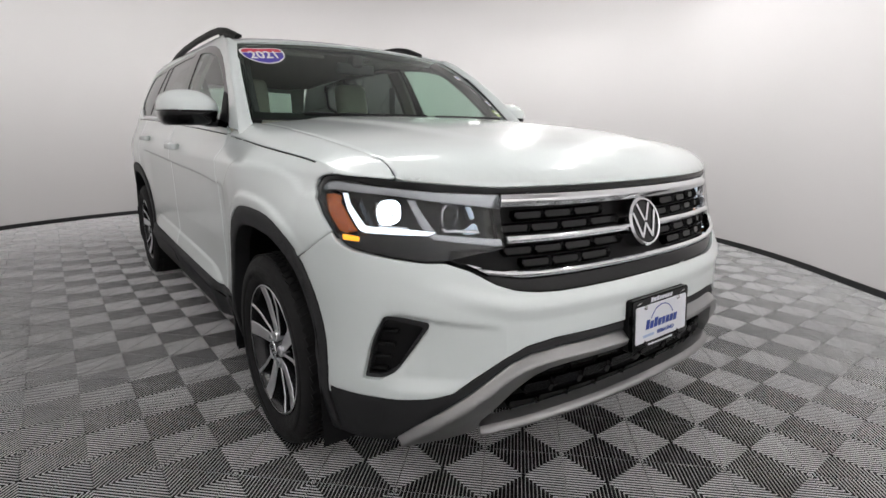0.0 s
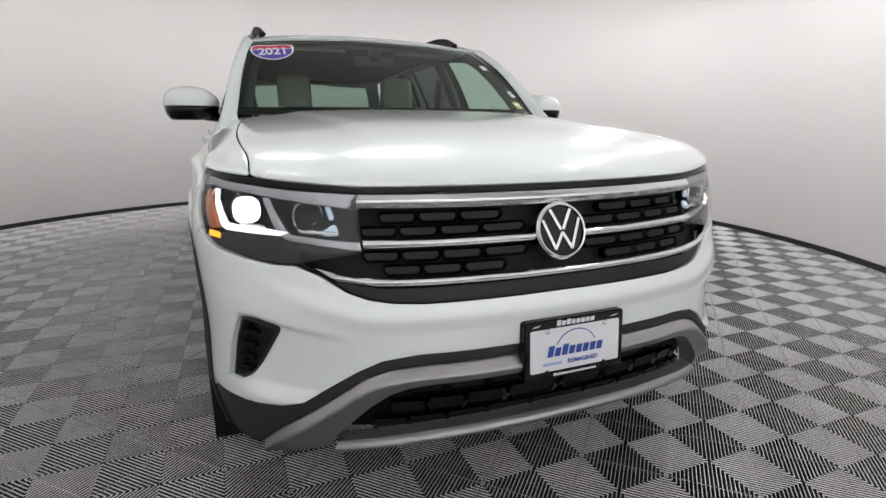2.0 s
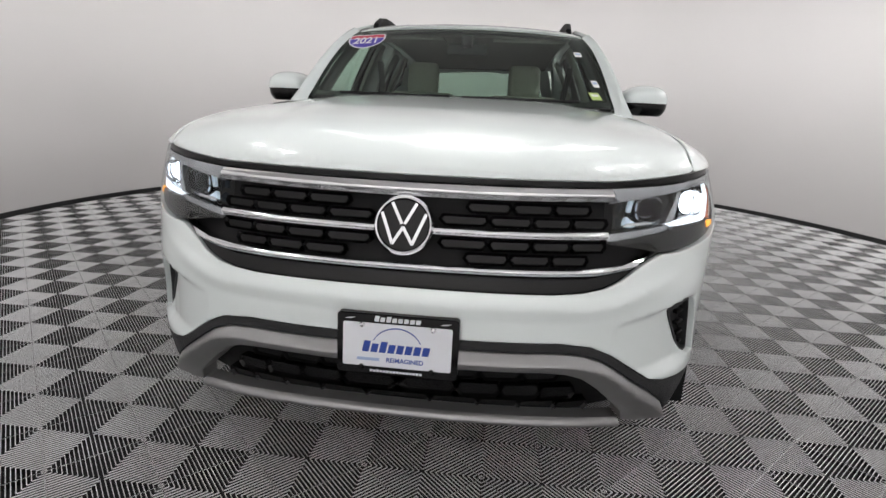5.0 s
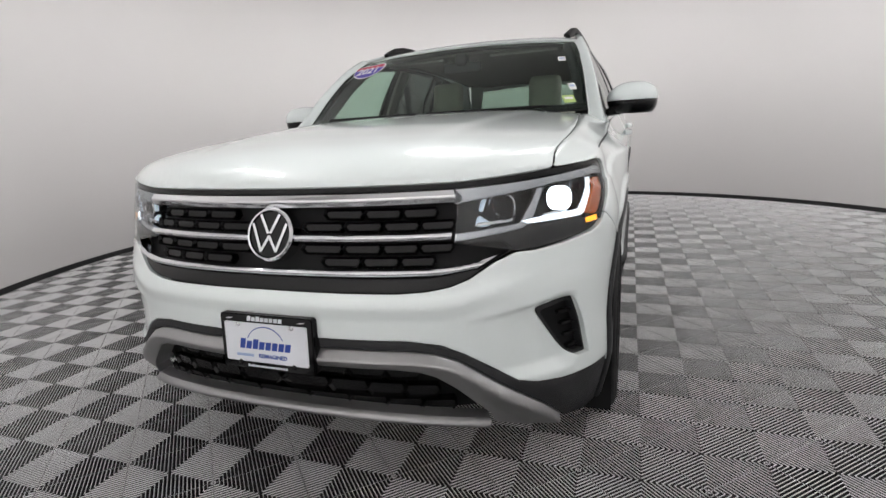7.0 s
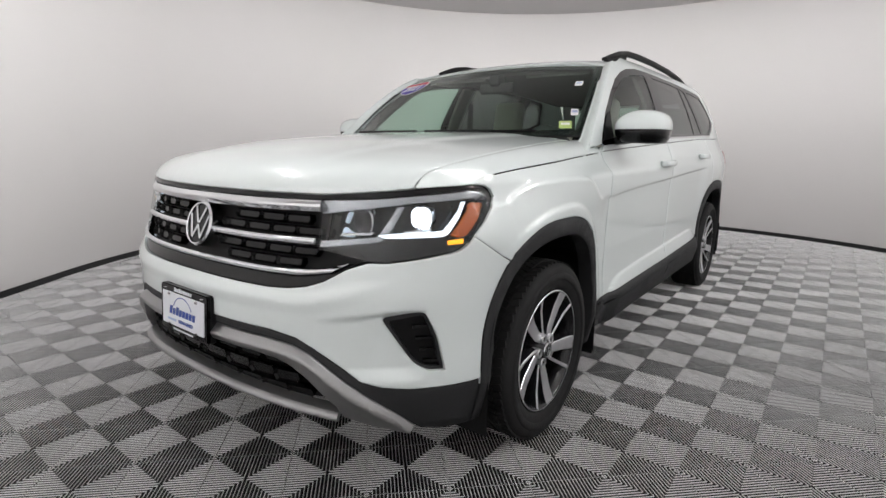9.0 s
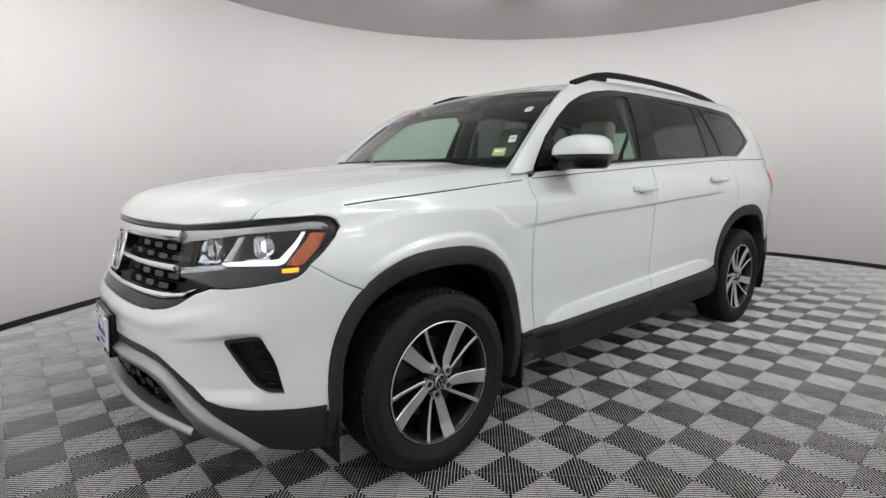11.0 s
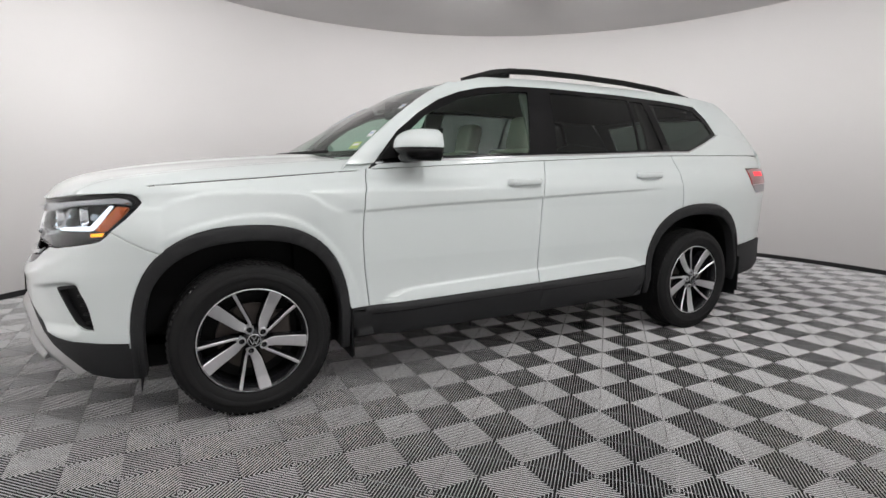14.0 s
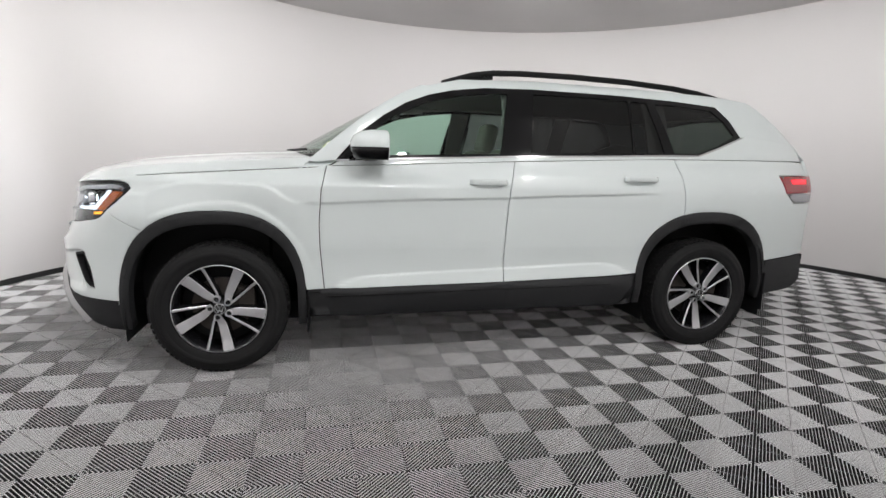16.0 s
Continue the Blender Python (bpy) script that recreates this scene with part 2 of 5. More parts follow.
# the car's skin, as smooth functions: front axle at y = 0, nose towards -y
@functools.lru_cache(maxsize=None)
def slopes(knots):
    """Lengths of the stretches between knots, and the slope at each knot."""
    n = len(knots)
    h = [knots[k + 1][0] - knots[k][0] for k in range(n - 1)]
    d = [(knots[k + 1][1] - knots[k][1]) / h[k] for k in range(n - 1)]
    m = [d[0]]
    for k in range(1, n - 1):
        w1, w2 = 2 * h[k] + h[k - 1], h[k] + 2 * h[k - 1]
        m.append(0.0 if d[k - 1] * d[k] <= 0 else (w1 + w2) / (w1 / d[k - 1] + w2 / d[k]))
    return h, m + [d[-1]]


def curve(x, knots):
    """Smooth monotone curve through a few knots."""
    if x <= knots[0][0]:
        return knots[0][1]
    if x >= knots[-1][0]:
        return knots[-1][1]
    i = 0
    while x > knots[i + 1][0]:
        i += 1
    h, m = slopes(tuple(knots))
    t = (x - knots[i][0]) / h[i]
    m0, m1 = m[i] * h[i], m[i + 1] * h[i]
    return (2 * t**3 - 3 * t * t + 1) * knots[i][1] + (t**3 - 2 * t * t + t) * m0 + (3 * t * t - 2 * t**3) * knots[i + 1][1] + (t**3 - t * t) * m1


HALF_WIDTH = ((-0.6, 0.945), (-0.35, 0.968), (0.0, 0.982), (0.5, 0.972), (1.0, 0.966), (2.4, 0.972), (3.0, 0.984), (3.4, 0.960), (3.7, 0.905), (4.0, 0.80))
FLANK = ((0.25, -0.05), (0.44, -0.015), (0.60, -0.021), (0.75, -0.015), (0.90, -0.008), (1.0, -0.004), (1.05, -0.006), (1.12, -0.022), (1.2, -0.058), (1.3, -0.092), (1.45, -0.15), (1.6, -0.222), (1.68, -0.27), (1.76, -0.36))
WAIST = -0.33


CREASE = ((-0.45, 0.90), (-0.27, 1.036), (-0.13, 1.064), (0.06, 1.076), (0.19, 1.072), (0.29, 1.040), (0.37, 0.984), (0.43, 0.966), (0.53, 0.963), (0.76, 0.974), (0.95, 0.983), (1.55, 1.003), (1.95, 1.021), (2.32, 1.034), (2.55, 1.044), (3.5, 1.05))
PROUD = ((-0.42, 0.0), (-0.25, 0.010), (0.3, 0.010), (0.40, 0.004), (0.50, -0.006), (0.8, -0.010), (2.35, -0.010), (2.62, 0.0))
KICK = ((0.63, 0.486), (0.70, 0.520), (0.77, 0.538), (0.96, 0.549), (1.5, 0.569), (2.0, 0.588), (2.23, 0.594), (2.32, 0.578), (2.46, 0.510))
TUCK = ((-0.35, 0.0), (-0.2, 0.014), (0.0, 0.040), (0.2, 0.050), (0.4, 0.044), (0.55, 0.040), (0.8, 0.034), (1.2, 0.020), (1.7, 0.0))


def tuck(y, z):
    """Above the shoulder the wings and the front doors draw in towards the bonnet and the pillars."""
    low = min(max((z - 1.05) / 0.085, 0), 1)
    high = min(max((1.62 - z) / 0.34, 0), 1)
    return curve(y, TUCK) * low * low * (3 - 2 * low) * high


def lean(y, z):
    """Above the arches the front wings lean inwards towards the lamps."""
    t = min(max((z - 0.86) / 0.20, 0), 1)
    s = min(max((0.20 - y) / 0.53, 0), 1)
    top = min(max((z - 1.06) / 0.07, 0), 1)
    return (0.047 * t * t * (3 - 2 * t) + 0.012 * top) * s * s * (3 - 2 * s)


def side(y, z):
    """Half width of the body at a place along it and a height."""
    step = min(max((curve(y, CREASE) - z) / 0.011, 0), 1) * min(max((z - 0.70) / 0.24, 0), 1)
    below = curve(y, KICK) - z if 0.64 < y < 2.46 else 0.0
    kick = 0.007 * min(max(below / 0.009, 0), 1) + 0.20 * min(max(below, 0), 0.10)
    return curve(y, HALF_WIDTH) + curve(z, FLANK) + curve(y, PROUD) * step + kick - lean(y, z) - tuck(y, z)


NOSE = ((0.2, 0.51), (0.30, 0.595), (0.42, 0.625), (0.58, 0.622), (0.66, 0.619), (0.71, 0.613), (0.78, 0.583), (0.9, 0.543), (1.0, 0.519), (1.06, 0.515), (1.12, 0.50))
SQUARE = ((0.3, 2.4), (0.66, 2.4), (0.8, 2.38), (1.0, 2.34), (1.1, 2.32))


def front(p, z):
    """The wrapped front end: p runs from -1 at one flank over 0 at the badge to 1 at the other."""
    n, a, b = curve(z, SQUARE), side(WAIST, z) + lean(WAIST, z), curve(z, NOSE)
    turn = abs(p) * math.pi / 2
    s = math.sin(turn) ** (2 / n)
    x = a * s - lean(WAIST, z) * s**5
    y = WAIST - b * max(math.cos(turn), 0) ** (2 / n)
    return (math.copysign(x, p), y, z)


CROWN = ((-0.90, 1.055), (-0.82, 1.102), (-0.72, 1.132), (-0.6, 1.156), (-0.3, 1.198), (0.0, 1.226), (0.27, 1.244), (0.6, 1.258), (0.9, 1.265))
# the upper edge of the grille strip and the headlights, by p
BROW = ((0.0, 1.024), (0.343, 1.026), (0.428, 1.033), (0.545, 1.044), (0.66, 1.053), (0.776, 1.060), (0.85, 1.0605), (0.90, 1.056), (0.925, 1.043), (0.938, 1.022))
brow_points = [front(p, curve(p, BROW) + 0.003) for p in [0.89 * k / 27 for k in range(28)]]
LIP = tuple((x, y) for x, y, z in brow_points)
LIP_HEIGHT = tuple((x, z) for x, y, z in brow_points)


def bonnet_rough(ax, y):
    back = curve(y, CROWN) - 0.055 * (ax / 0.86) ** 3
    reach = max(y - curve(ax, LIP), 0.0)
    blend = 1 - math.exp(-reach / 0.045)
    return curve(ax, LIP_HEIGHT) * (1 - blend) + back * blend


def bonnet(x, y):
    """Height of bonnet and wing tops, evened out away from the lip."""
    ax = abs(x)
    d = min(max(y - curve(ax, LIP), 0.0) * 0.42, 0.10)
    total = 0.0
    for i, wi in ((-1, 0.25), (0, 0.5), (1, 0.25)):
        for j, wj in ((-1, 0.25), (0, 0.5), (1, 0.25)):
            total += wi * wj * bonnet_rough(abs(ax + 0.6 * d * i), y + d * j)
    return total


ROOF = ((0.9, 1.60), (1.05, 1.664), (1.2, 1.706), (1.4, 1.737), (1.9, 1.755), (2.6, 1.737), (3.2, 1.70), (3.55, 1.655), (3.9, 1.60))


def roof(x, y):
    return curve(y, ROOF) - 0.030 * (x / 0.62) ** 2 - 0.02 * (abs(x) / 0.72) ** 8


PILLAR = ((0.0, 1.19), (0.44, 1.438), (0.83, 1.607), (1.0, 1.658))
GLASS_EDGE = ((0.0, 0.820), (0.5, 0.765), (1.0, 0.686))
GLASS_RISE = ((0.0, 1.232), (0.44, 1.438), (0.83, 1.588), (1.0, 1.634))


def screen(w, v):
    """The windscreen: w from -1 to 1 across, v from 0 at the cowl to 1 at the roof."""
    xe, ye, ze = curve(v, GLASS_EDGE), 0.572 + 0.52 * v, curve(v, GLASS_RISE)
    yc, zc = 0.30 + 0.79 * v, 1.225 + 0.445 * v - 0.04 * v * (v - 1)
    return (w * xe, yc + (ye - yc) * w * w, zc + (ze - zc) * w * w)


ALONG = ((-0.33, -0.33), (0.0, 0.0), (0.51, 0.475), (0.8, 0.76), (1.065, 1.023), (1.34, 1.30), (1.646, 1.592), (1.85, 1.81), (2.46, 2.432), (2.534, 2.49), (2.74, 2.707), (3.0, 2.983), (3.3, 3.293), (3.6, 3.61), (3.9, 3.94))


def pillar(q, v):
    """From the edge of the windscreen (q = 0) round to the flank (q = 1)."""
    low = min(v, 0.0)
    x0, y0, z0 = screen(0.975, max(v, 0.0))
    x1, y1, z1 = flank(0.51 + 0.68 * max(v, 0.0), curve(v, PILLAR))
    out = 0.05 * q * (1 - q)
    return (x0 + (x1 - x0) * q + out, y0 + (y1 - y0) * q - out + 0.5 * low, z0 + (z1 - z0) * q + out + 0.45 * low)


def flank(y, z):
    """The side skin, led round into the front corner."""
    if y >= WAIST:
        y = curve(y, ALONG)
        return (side(y, z), y, z)
    n, a, b = curve(z, SQUARE), side(WAIST, z) + lean(WAIST, z), curve(z, NOSE)
    s = max(1 - ((WAIST - y) / b) ** n, 0.0) ** (1 / n)
    return (a * s - lean(WAIST, z) * s**5, y, z)


SEAM = ((-0.64, 0.797), (-0.60, 0.795), (-0.55, 0.799), (-0.50, 0.805), (-0.40, 0.812), (-0.3, 0.814), (-0.2, 0.811), (0.0, 0.800), (0.35, 0.775), (0.7, 0.765))
GROOVE = ((-0.64, 1.056), (-0.58, 1.0605), (-0.52, 1.063), (-0.48, 1.068), (-0.44, 1.080), (-0.40, 1.091), (-0.3, 1.101), (0.08, 1.129), (0.61, 1.164), (0.99, 1.183), (1.7, 1.218), (2.77, 1.262), (3.65, 1.276))


def wing_top(y, q):
    """From the groove on the flank (q = 0) over to the bonnet seam (q = 1)."""
    zg = curve(y, GROOVE)
    x0, y, _ = flank(y, zg)
    x1 = curve(y, SEAM)
    z1 = bonnet(x1, y)
    tx0, tz0 = -0.05, 0.030
    tx1, tz1 = -(x0 - x1), (bonnet(x1 - 0.05, y) - z1) / 0.05 * (x0 - x1)
    a, b, c, d = 2 * q**3 - 3 * q * q + 1, q**3 - 2 * q * q + q, 3 * q * q - 2 * q**3, q**3 - q * q
    return (a * x0 + b * tx0 + c * x1 + d * tx1, y, a * zg + b * tz0 + c * z1 + d * tz1)


def tail(x, z):
    """The rear end."""
    y = curve(z, ((0.3, 3.78), (0.42, 3.93), (0.62, 3.985), (0.9, 3.97), (1.2, 3.965), (1.28, 3.93), (1.5, 3.69), (1.68, 3.47)))
    return (x, y - 0.10 * (abs(x) / 0.8) ** 3, z)


# shaping tools
def rounded(points, radius=0.02, n=4):
    """The outline with its corners rounded; a third number on a point is its own radius."""
    out = []
    count = len(points)
    for i, p in enumerate(points):
        r = p[2] if len(p) > 2 else radius
        b, a, c = Vector(p[:2]), Vector(points[i - 1][:2]), Vector(points[(i + 1) % count][:2])
        da, dc = a - b, c - b
        cut = min(r, da.length * 0.45, dc.length * 0.45)
        if cut < 1e-4:
            out.append(tuple(b))
            continue
        s, e = b + da.normalized() * cut, b + dc.normalized() * cut
        for k in range(n + 1):
            t = k / n
            out.append(tuple(s * (1 - t) ** 2 + b * 2 * t * (1 - t) + e * t * t))
    return out


def both(half):
    """An outline across the middle, from its half with p >= 0 listed from middle top to middle bottom."""
    return list(half) + [(-p[0], *p[1:]) for p in reversed(half) if p[0] > 1e-6]


def normal_of(fn, u, v):
    h = 2e-3
    a, b = Vector(fn(u + h, v)) - Vector(fn(u - h, v)), Vector(fn(u, v + h)) - Vector(fn(u, v - h))
    n = a.cross(b)
    if n.length < 1e-12:
        return Vector((0, 0, 1))
    n.normalize()
    p = Vector(fn(u, v))
    middle = Vector((0, min(max(p.y, 0.3), 3.0), 0.7))
    return n if n.dot(p - middle) > 0 else -n


def sheet(outline, fn, holes=(), lift=0.0, thick=0.02, step=0.06, roll=(0.005, 0.0015), scale=(1, 1), mirror=1, relief=None):
    """A bent panel: the outline filled, cut into a grid, laid on fn, with a rolled rim and depth."""
    bm = bmesh.new()
    for loop in (outline, *holes):
        vs = [bm.verts.new((p[0] * scale[0], p[1] * scale[1], 0)) for p in loop]
        for i in range(len(vs)):
            bm.edges.new((vs[i - 1], vs[i]))
    bmesh.ops.triangle_fill(bm, use_beauty=True, use_dissolve=False, edges=bm.edges[:])
    for f in bm.faces:
        if f.normal.z < 0:
            f.normal_flip()
    if roll:
        bmesh.ops.inset_region(bm, faces=bm.faces[:], thickness=roll[0], use_boundary=True, use_even_offset=True)
    for axis in (0, 1):
        values = [v.co[axis] for v in bm.verts]
        low, high = min(values), max(values)
        count = max(int((high - low) / (step if isinstance(step, float) else step[axis])), 1)
        for k in range(1, count):
            at = low + (high - low) * k / count
            co, no = [0, 0, 0], [0, 0, 0]
            co[axis], no[axis] = at, 1
            bmesh.ops.bisect_plane(bm, geom=bm.verts[:] + bm.edges[:] + bm.faces[:], plane_co=co, plane_no=no, dist=1e-5)
    rim = {v for e in bm.edges if len(e.link_faces) == 1 for v in e.verts}
    normals = {}
    for v in bm.verts:
        u, w = v.co.x / scale[0], v.co.y / scale[1]
        n = normal_of(fn, u, w)
        normals[v] = n
        d = lift + (relief(u, w) if relief else 0) - (roll[1] if roll and v in rim else 0)
        v.co = Vector(fn(u, w)) + n * d
    front_faces = bm.faces[:]
    for f in front_faces:
        f.normal_update()
    if sum(f.normal.dot(normals[f.verts[0]]) for f in front_faces) < 0:
        for f in front_faces:
            f.normal_flip()
    if thick:
        back = {v: bm.verts.new(v.co - normals[v] * thick) for v in rim}
        for e in [e for e in bm.edges if len(e.link_faces) == 1]:
            a, b = e.verts
            if a in back and b in back:
                loop = e.link_loops[0]
                first, second = (loop.vert, loop.link_loop_next.vert)
                bm.faces.new((second, first, back[first], back[second]))
        for e in bm.edges:
            if all(v in rim for v in e.verts) and len(e.link_faces) == 2:
                e.smooth = False
    for f in bm.faces:
        f.smooth = True
    if mirror < 0:
        for v in bm.verts:
            v.co.x = -v.co.x
        bmesh.ops.reverse_faces(bm, faces=bm.faces[:])
    return bm


def put(name, bm, mat, parent=None, label=""):
    data = bpy.data.meshes.new(name)
    bm.to_mesh(data)
    bm.free()
    data.materials.append(mat)
    ob = new(name, data)
    ob.parent = parent
    if label:
        ob["label"] = label
    return ob


def panel(name, outline, fn, mat, parent, label="", **how):
    return put(name, sheet(outline, fn, **how), mat, parent, label)


def lathe(profile, n=64, closed=False):
    """A profile of (radius, height) turned about the x axis; height runs along x."""
    bm = bmesh.new()
    rings = [[bm.verts.new((h, r * math.cos(2 * math.pi * k / n), r * math.sin(2 * math.pi * k / n))) for k in range(n)] for r, h in profile]
    pairs = list(zip(rings, rings[1:])) + ([(rings[-1], rings[0])] if closed else [])
    for a, b in pairs:
        for k in range(n):
            bm.faces.new((a[k], a[(k + 1) % n], b[(k + 1) % n], b[k]))
    return bm


def sweep(path, section, ends=True):
    """A section of (side, up) carried along a path of points."""
    bm = bmesh.new()
    rings = []
    for i, p in enumerate(path):
        d = (Vector(path[min(i + 1, len(path) - 1)]) - Vector(path[max(i - 1, 0)])).normalized()
        across = d.cross(Vector((0, 0, 1)))
        across = across.normalized() if across.length > 1e-5 else Vector((1, 0, 0))
        up = across.cross(d)
        sec = section(i / (len(path) - 1)) if callable(section) else section
        rings.append([bm.verts.new(Vector(p) + across * a + up * b) for a, b in sec])
    n = len(rings[0])
    for a, b in zip(rings, rings[1:]):
        for k in range(n):
            bm.faces.new((a[k], a[(k + 1) % n], b[(k + 1) % n], b[k]))
    if ends:
        bm.faces.new(rings[0][::-1])
        bm.faces.new(rings[-1])
    bmesh.ops.recalc_face_normals(bm, faces=bm.faces)
    return bm


def block(size, centre=(0, 0, 0), bevel=0.01, segments=3):
    """A box with rounded edges."""
    bm = bmesh.new()
    bmesh.ops.create_cube(bm, size=1, matrix=Matrix.Translation(centre) @ Matrix.Diagonal((*size, 1)))
    if bevel:
        bmesh.ops.bevel(bm, geom=bm.edges[:], offset=bevel, segments=segments, affect="EDGES", profile=0.6)
    return bm


def oval(n=12, a=1.0, b=1.0, power=2.0):
    out = []
    for k in range(n):
        c, s = math.cos(2 * math.pi * k / n), math.sin(2 * math.pi * k / n)
        out.append((a * math.copysign(abs(c) ** (2 / power), c), b * math.copysign(abs(s) ** (2 / power), s)))
    return out


F = (1.35, 1.0)          # metres for one unit of the front's p
G = 0.0024               # half of a shut line


CELL = material("black_grille_mesh", (0.003, 0.003, 0.0034), 0.16, spec=0.22, noise_scale=12, amount=0.15)

# the car
car = thing("car", "white mid-size sport utility vehicle with grey cladding, headlights lit", "car")

# front bumper
ARCH_TOP, ARCH_FOOT = 0.926, 0.25


def arch(yc, half, top, foot, n=28, power=2.5, centre_z=0.40):
    """A wheel arch as a line from its front foot over the top to its rear foot."""
    out = [(yc - half, foot)]
    for k in range(n + 1):
        a = math.pi * (1 - k / n)
        c, s = math.cos(a), math.sin(a)
        out.append((yc + half * math.copysign(abs(c) ** (2 / power), c), centre_z + (top - centre_z) * abs(s) ** (2 / power)))
    out.append((yc + half, foot))
    return out


def to_front(y, z):
    """The front's p for a place on the flank."""
    n, a, b = curve(z, SQUARE), side(WAIST, z), curve(z, NOSE)
    c = min(max((WAIST - y) / b, 0), 1) ** (n / 2)
    return math.acos(c) / (math.pi / 2)


front_arch = arch(0.002, 0.485, 0.916, 0.25)
rear_arch = arch(3.0, 0.482, 0.928, 0.30)
arch_edge = [(to_front(y, z), z) for y, z in front_arch if y < -0.338 and z > 0.40]
bumper_low = [(0.88, 0.425), (0.73, 0.433), (0.64, 0.436), (0.555, 0.445), (0.50, 0.461), (0.466, 0.486), (0.376, 0.557), (0.324, 0.587), (0.252, 0.601), (0.081, 0.604), (0.0, 0.605)]
bumper_high = [(0.0, 0.736), (0.237, 0.734), (0.294, 0.738), (0.343, 0.748), (0.384, 0.766), (0.438, 0.806), (0.493, 0.829), (0.545, 0.829), (0.63, 0.840), (0.70, 0.851), (0.745, 0.857), (0.775, 0.867), (0.80, 0.886), (0.815, 0.904)]
arch_edge.reverse()
vent = [(0.685, 0.682, 0.02), (0.555, 0.662, 0.02), (0.655, 0.512, 0.03), (0.70, 0.488, 0.01), (0.753, 0.484, 0.005), (0.731, 0.595, 0.03)]


FOLD = ((0.0, 0.698), (0.231, 0.696), (0.298, 0.695), (0.354, 0.700), (0.385, 0.708), (0.431, 0.724), (0.5, 0.749), (0.592, 0.777), (0.684, 0.798), (0.8, 0.815))


def ledge(p, z):
    """The step in the bumper that runs inwards from the vent."""
    ap = abs(p)
    tent = max(1 - abs(z - curve(ap, FOLD)) / 0.035, 0)
    ridge = 0.008 * tent * min(max((0.62 - ap) / 0.25, 0), 1)
    fade = min(max((ap - 0.375) / 0.20, 0), 1) * min(max((0.70 - ap) / 0.07, 0), 1)
    edge = 0.649 + 0.16 * min(max(ap - 0.375, 0), 0.245)
    step = min(max((edge - z) / 0.010, 0), 1)
    low = min(max((z - 0.462) / 0.035, 0), 1)
    return ridge - 0.021 * fade * step * low


half = bumper_high + [(to_front(-0.342, 0.800), 0.800)] + arch_edge + bumper_low
front_bumper = panel("front_bumper", rounded(both(half), 0.006), front, PAINT, car, scale=F, step=(0.018, 0.008), relief=ledge,
                     holes=[rounded(vent), [(-p, z) for p, z in reversed(rounded(vent))]])
for sx in (1, -1):
    pocket = [(sx * (0.68 + (p - 0.68) * 1.04), 0.57 + (z - 0.57) * 1.04) for p, z in rounded(vent)]
    vent_pocket = panel("fog_vent", pocket, front, BLACK, front_bumper, "black plastic side vent with short fins", scale=F, lift=-0.045, thick=0, roll=None)
    panel("vent_surround", [(sx * p, z) for p, z in rounded(vent)], front, CLADDING, front_bumper, scale=F, lift=-0.018, thick=0.03, roll=None, step=0.03,
          holes=[[(sx * (0.68 + (p - 0.68) * 0.86), 0.57 + (z - 0.57) * 0.88) for p, z in rounded(vent)]])
    for k in range(4):
        z = 0.63 - 0.038 * k
        p0, p1 = 0.655 + 0.012 * k, 0.725 + 0.010 * k
        panel("fin", [(sx * p0, z), (sx * p1, z - 0.004), (sx * p1, z - 0.013), (sx * p0, z - 0.010)], front, BLACK, vent_pocket, scale=F, lift=-0.030, thick=0.02, roll=(0.002, 0.002))

skid_top = [(0.66, 0.290), (0.60, 0.345), (0.52, 0.406), (0.453, 0.457), (0.40, 0.502), (0.361, 0.534), (0.311, 0.557), (0.252, 0.567), (0.081, 0.571), (0.0, 0.572)]
valance = [(p, z - 0.004) for p, z in reversed(bumper_low)] + [(0.90, 0.42), (0.915, 0.30), (0.89, 0.250), (0.78, 0.255), (0.68, 0.275)] + [(p, z + 0.003) for p, z in skid_top]
panel("lower_valance", both(valance), front, CLADDING, car, "dark grey textured lower bumper", scale=F, lift=-0.004, step=0.05)
skid_low = [(0.0, 0.526), (0.145, 0.522), (0.225, 0.520), (0.273, 0.512), (0.308, 0.495), (0.349, 0.456), (0.39, 0.410), (0.429, 0.366), (0.446, 0.325), (0.55, 0.285), (0.635, 0.275)]


def skid_relief(p, z):
    """The upper edge of the skid plate is chamfered."""
    top = curve(abs(p), [(a, b) for a, b in reversed(skid_top)])
    down = top - z
    return -0.026 * min(max(1 - down / 0.028, 0), 1) - 0.34 * min(max(down - 0.028, 0), 0.06)


skid_half = list(reversed(skid_top)) + list(reversed(skid_low))
panel("skid_plate", both(skid_half), front, SILVER, car, "matt silver bumper trim", scale=F, lift=0.018, thick=0.05, step=(0.018, 0.004), relief=skid_relief)


def lip_low(p):
    return 0.362 - 0.24 * p * p


lip_half = [(k * 0.432 / 12, lip_low(k * 0.432 / 12) + 0.021) for k in range(13)] + [(k * 0.432 / 12, lip_low(k * 0.432 / 12)) for k in range(12, -1, -1)]
panel("lower_lip", both(lip_half), front, SILVER, car, "matt silver front lip", scale=F, lift=0.014, thick=0.035, step=(0.04, 0.005), roll=(0.003, 0.002),
      relief=lambda p, z: -2.4 * max(z - lip_low(abs(p)) - 0.013, 0))
mouth_half = [(0.0, 0.555), (0.225, 0.548), (0.37, 0.540), (0.48, 0.450), (0.56, 0.330), (0.30, 0.322), (0.0, 0.352)]
lower_grille = panel("lower_grille", both(mouth_half), front, BLACK, car, "black honeycomb lower grille", scale=F, lift=-0.075, thick=0, roll=None)
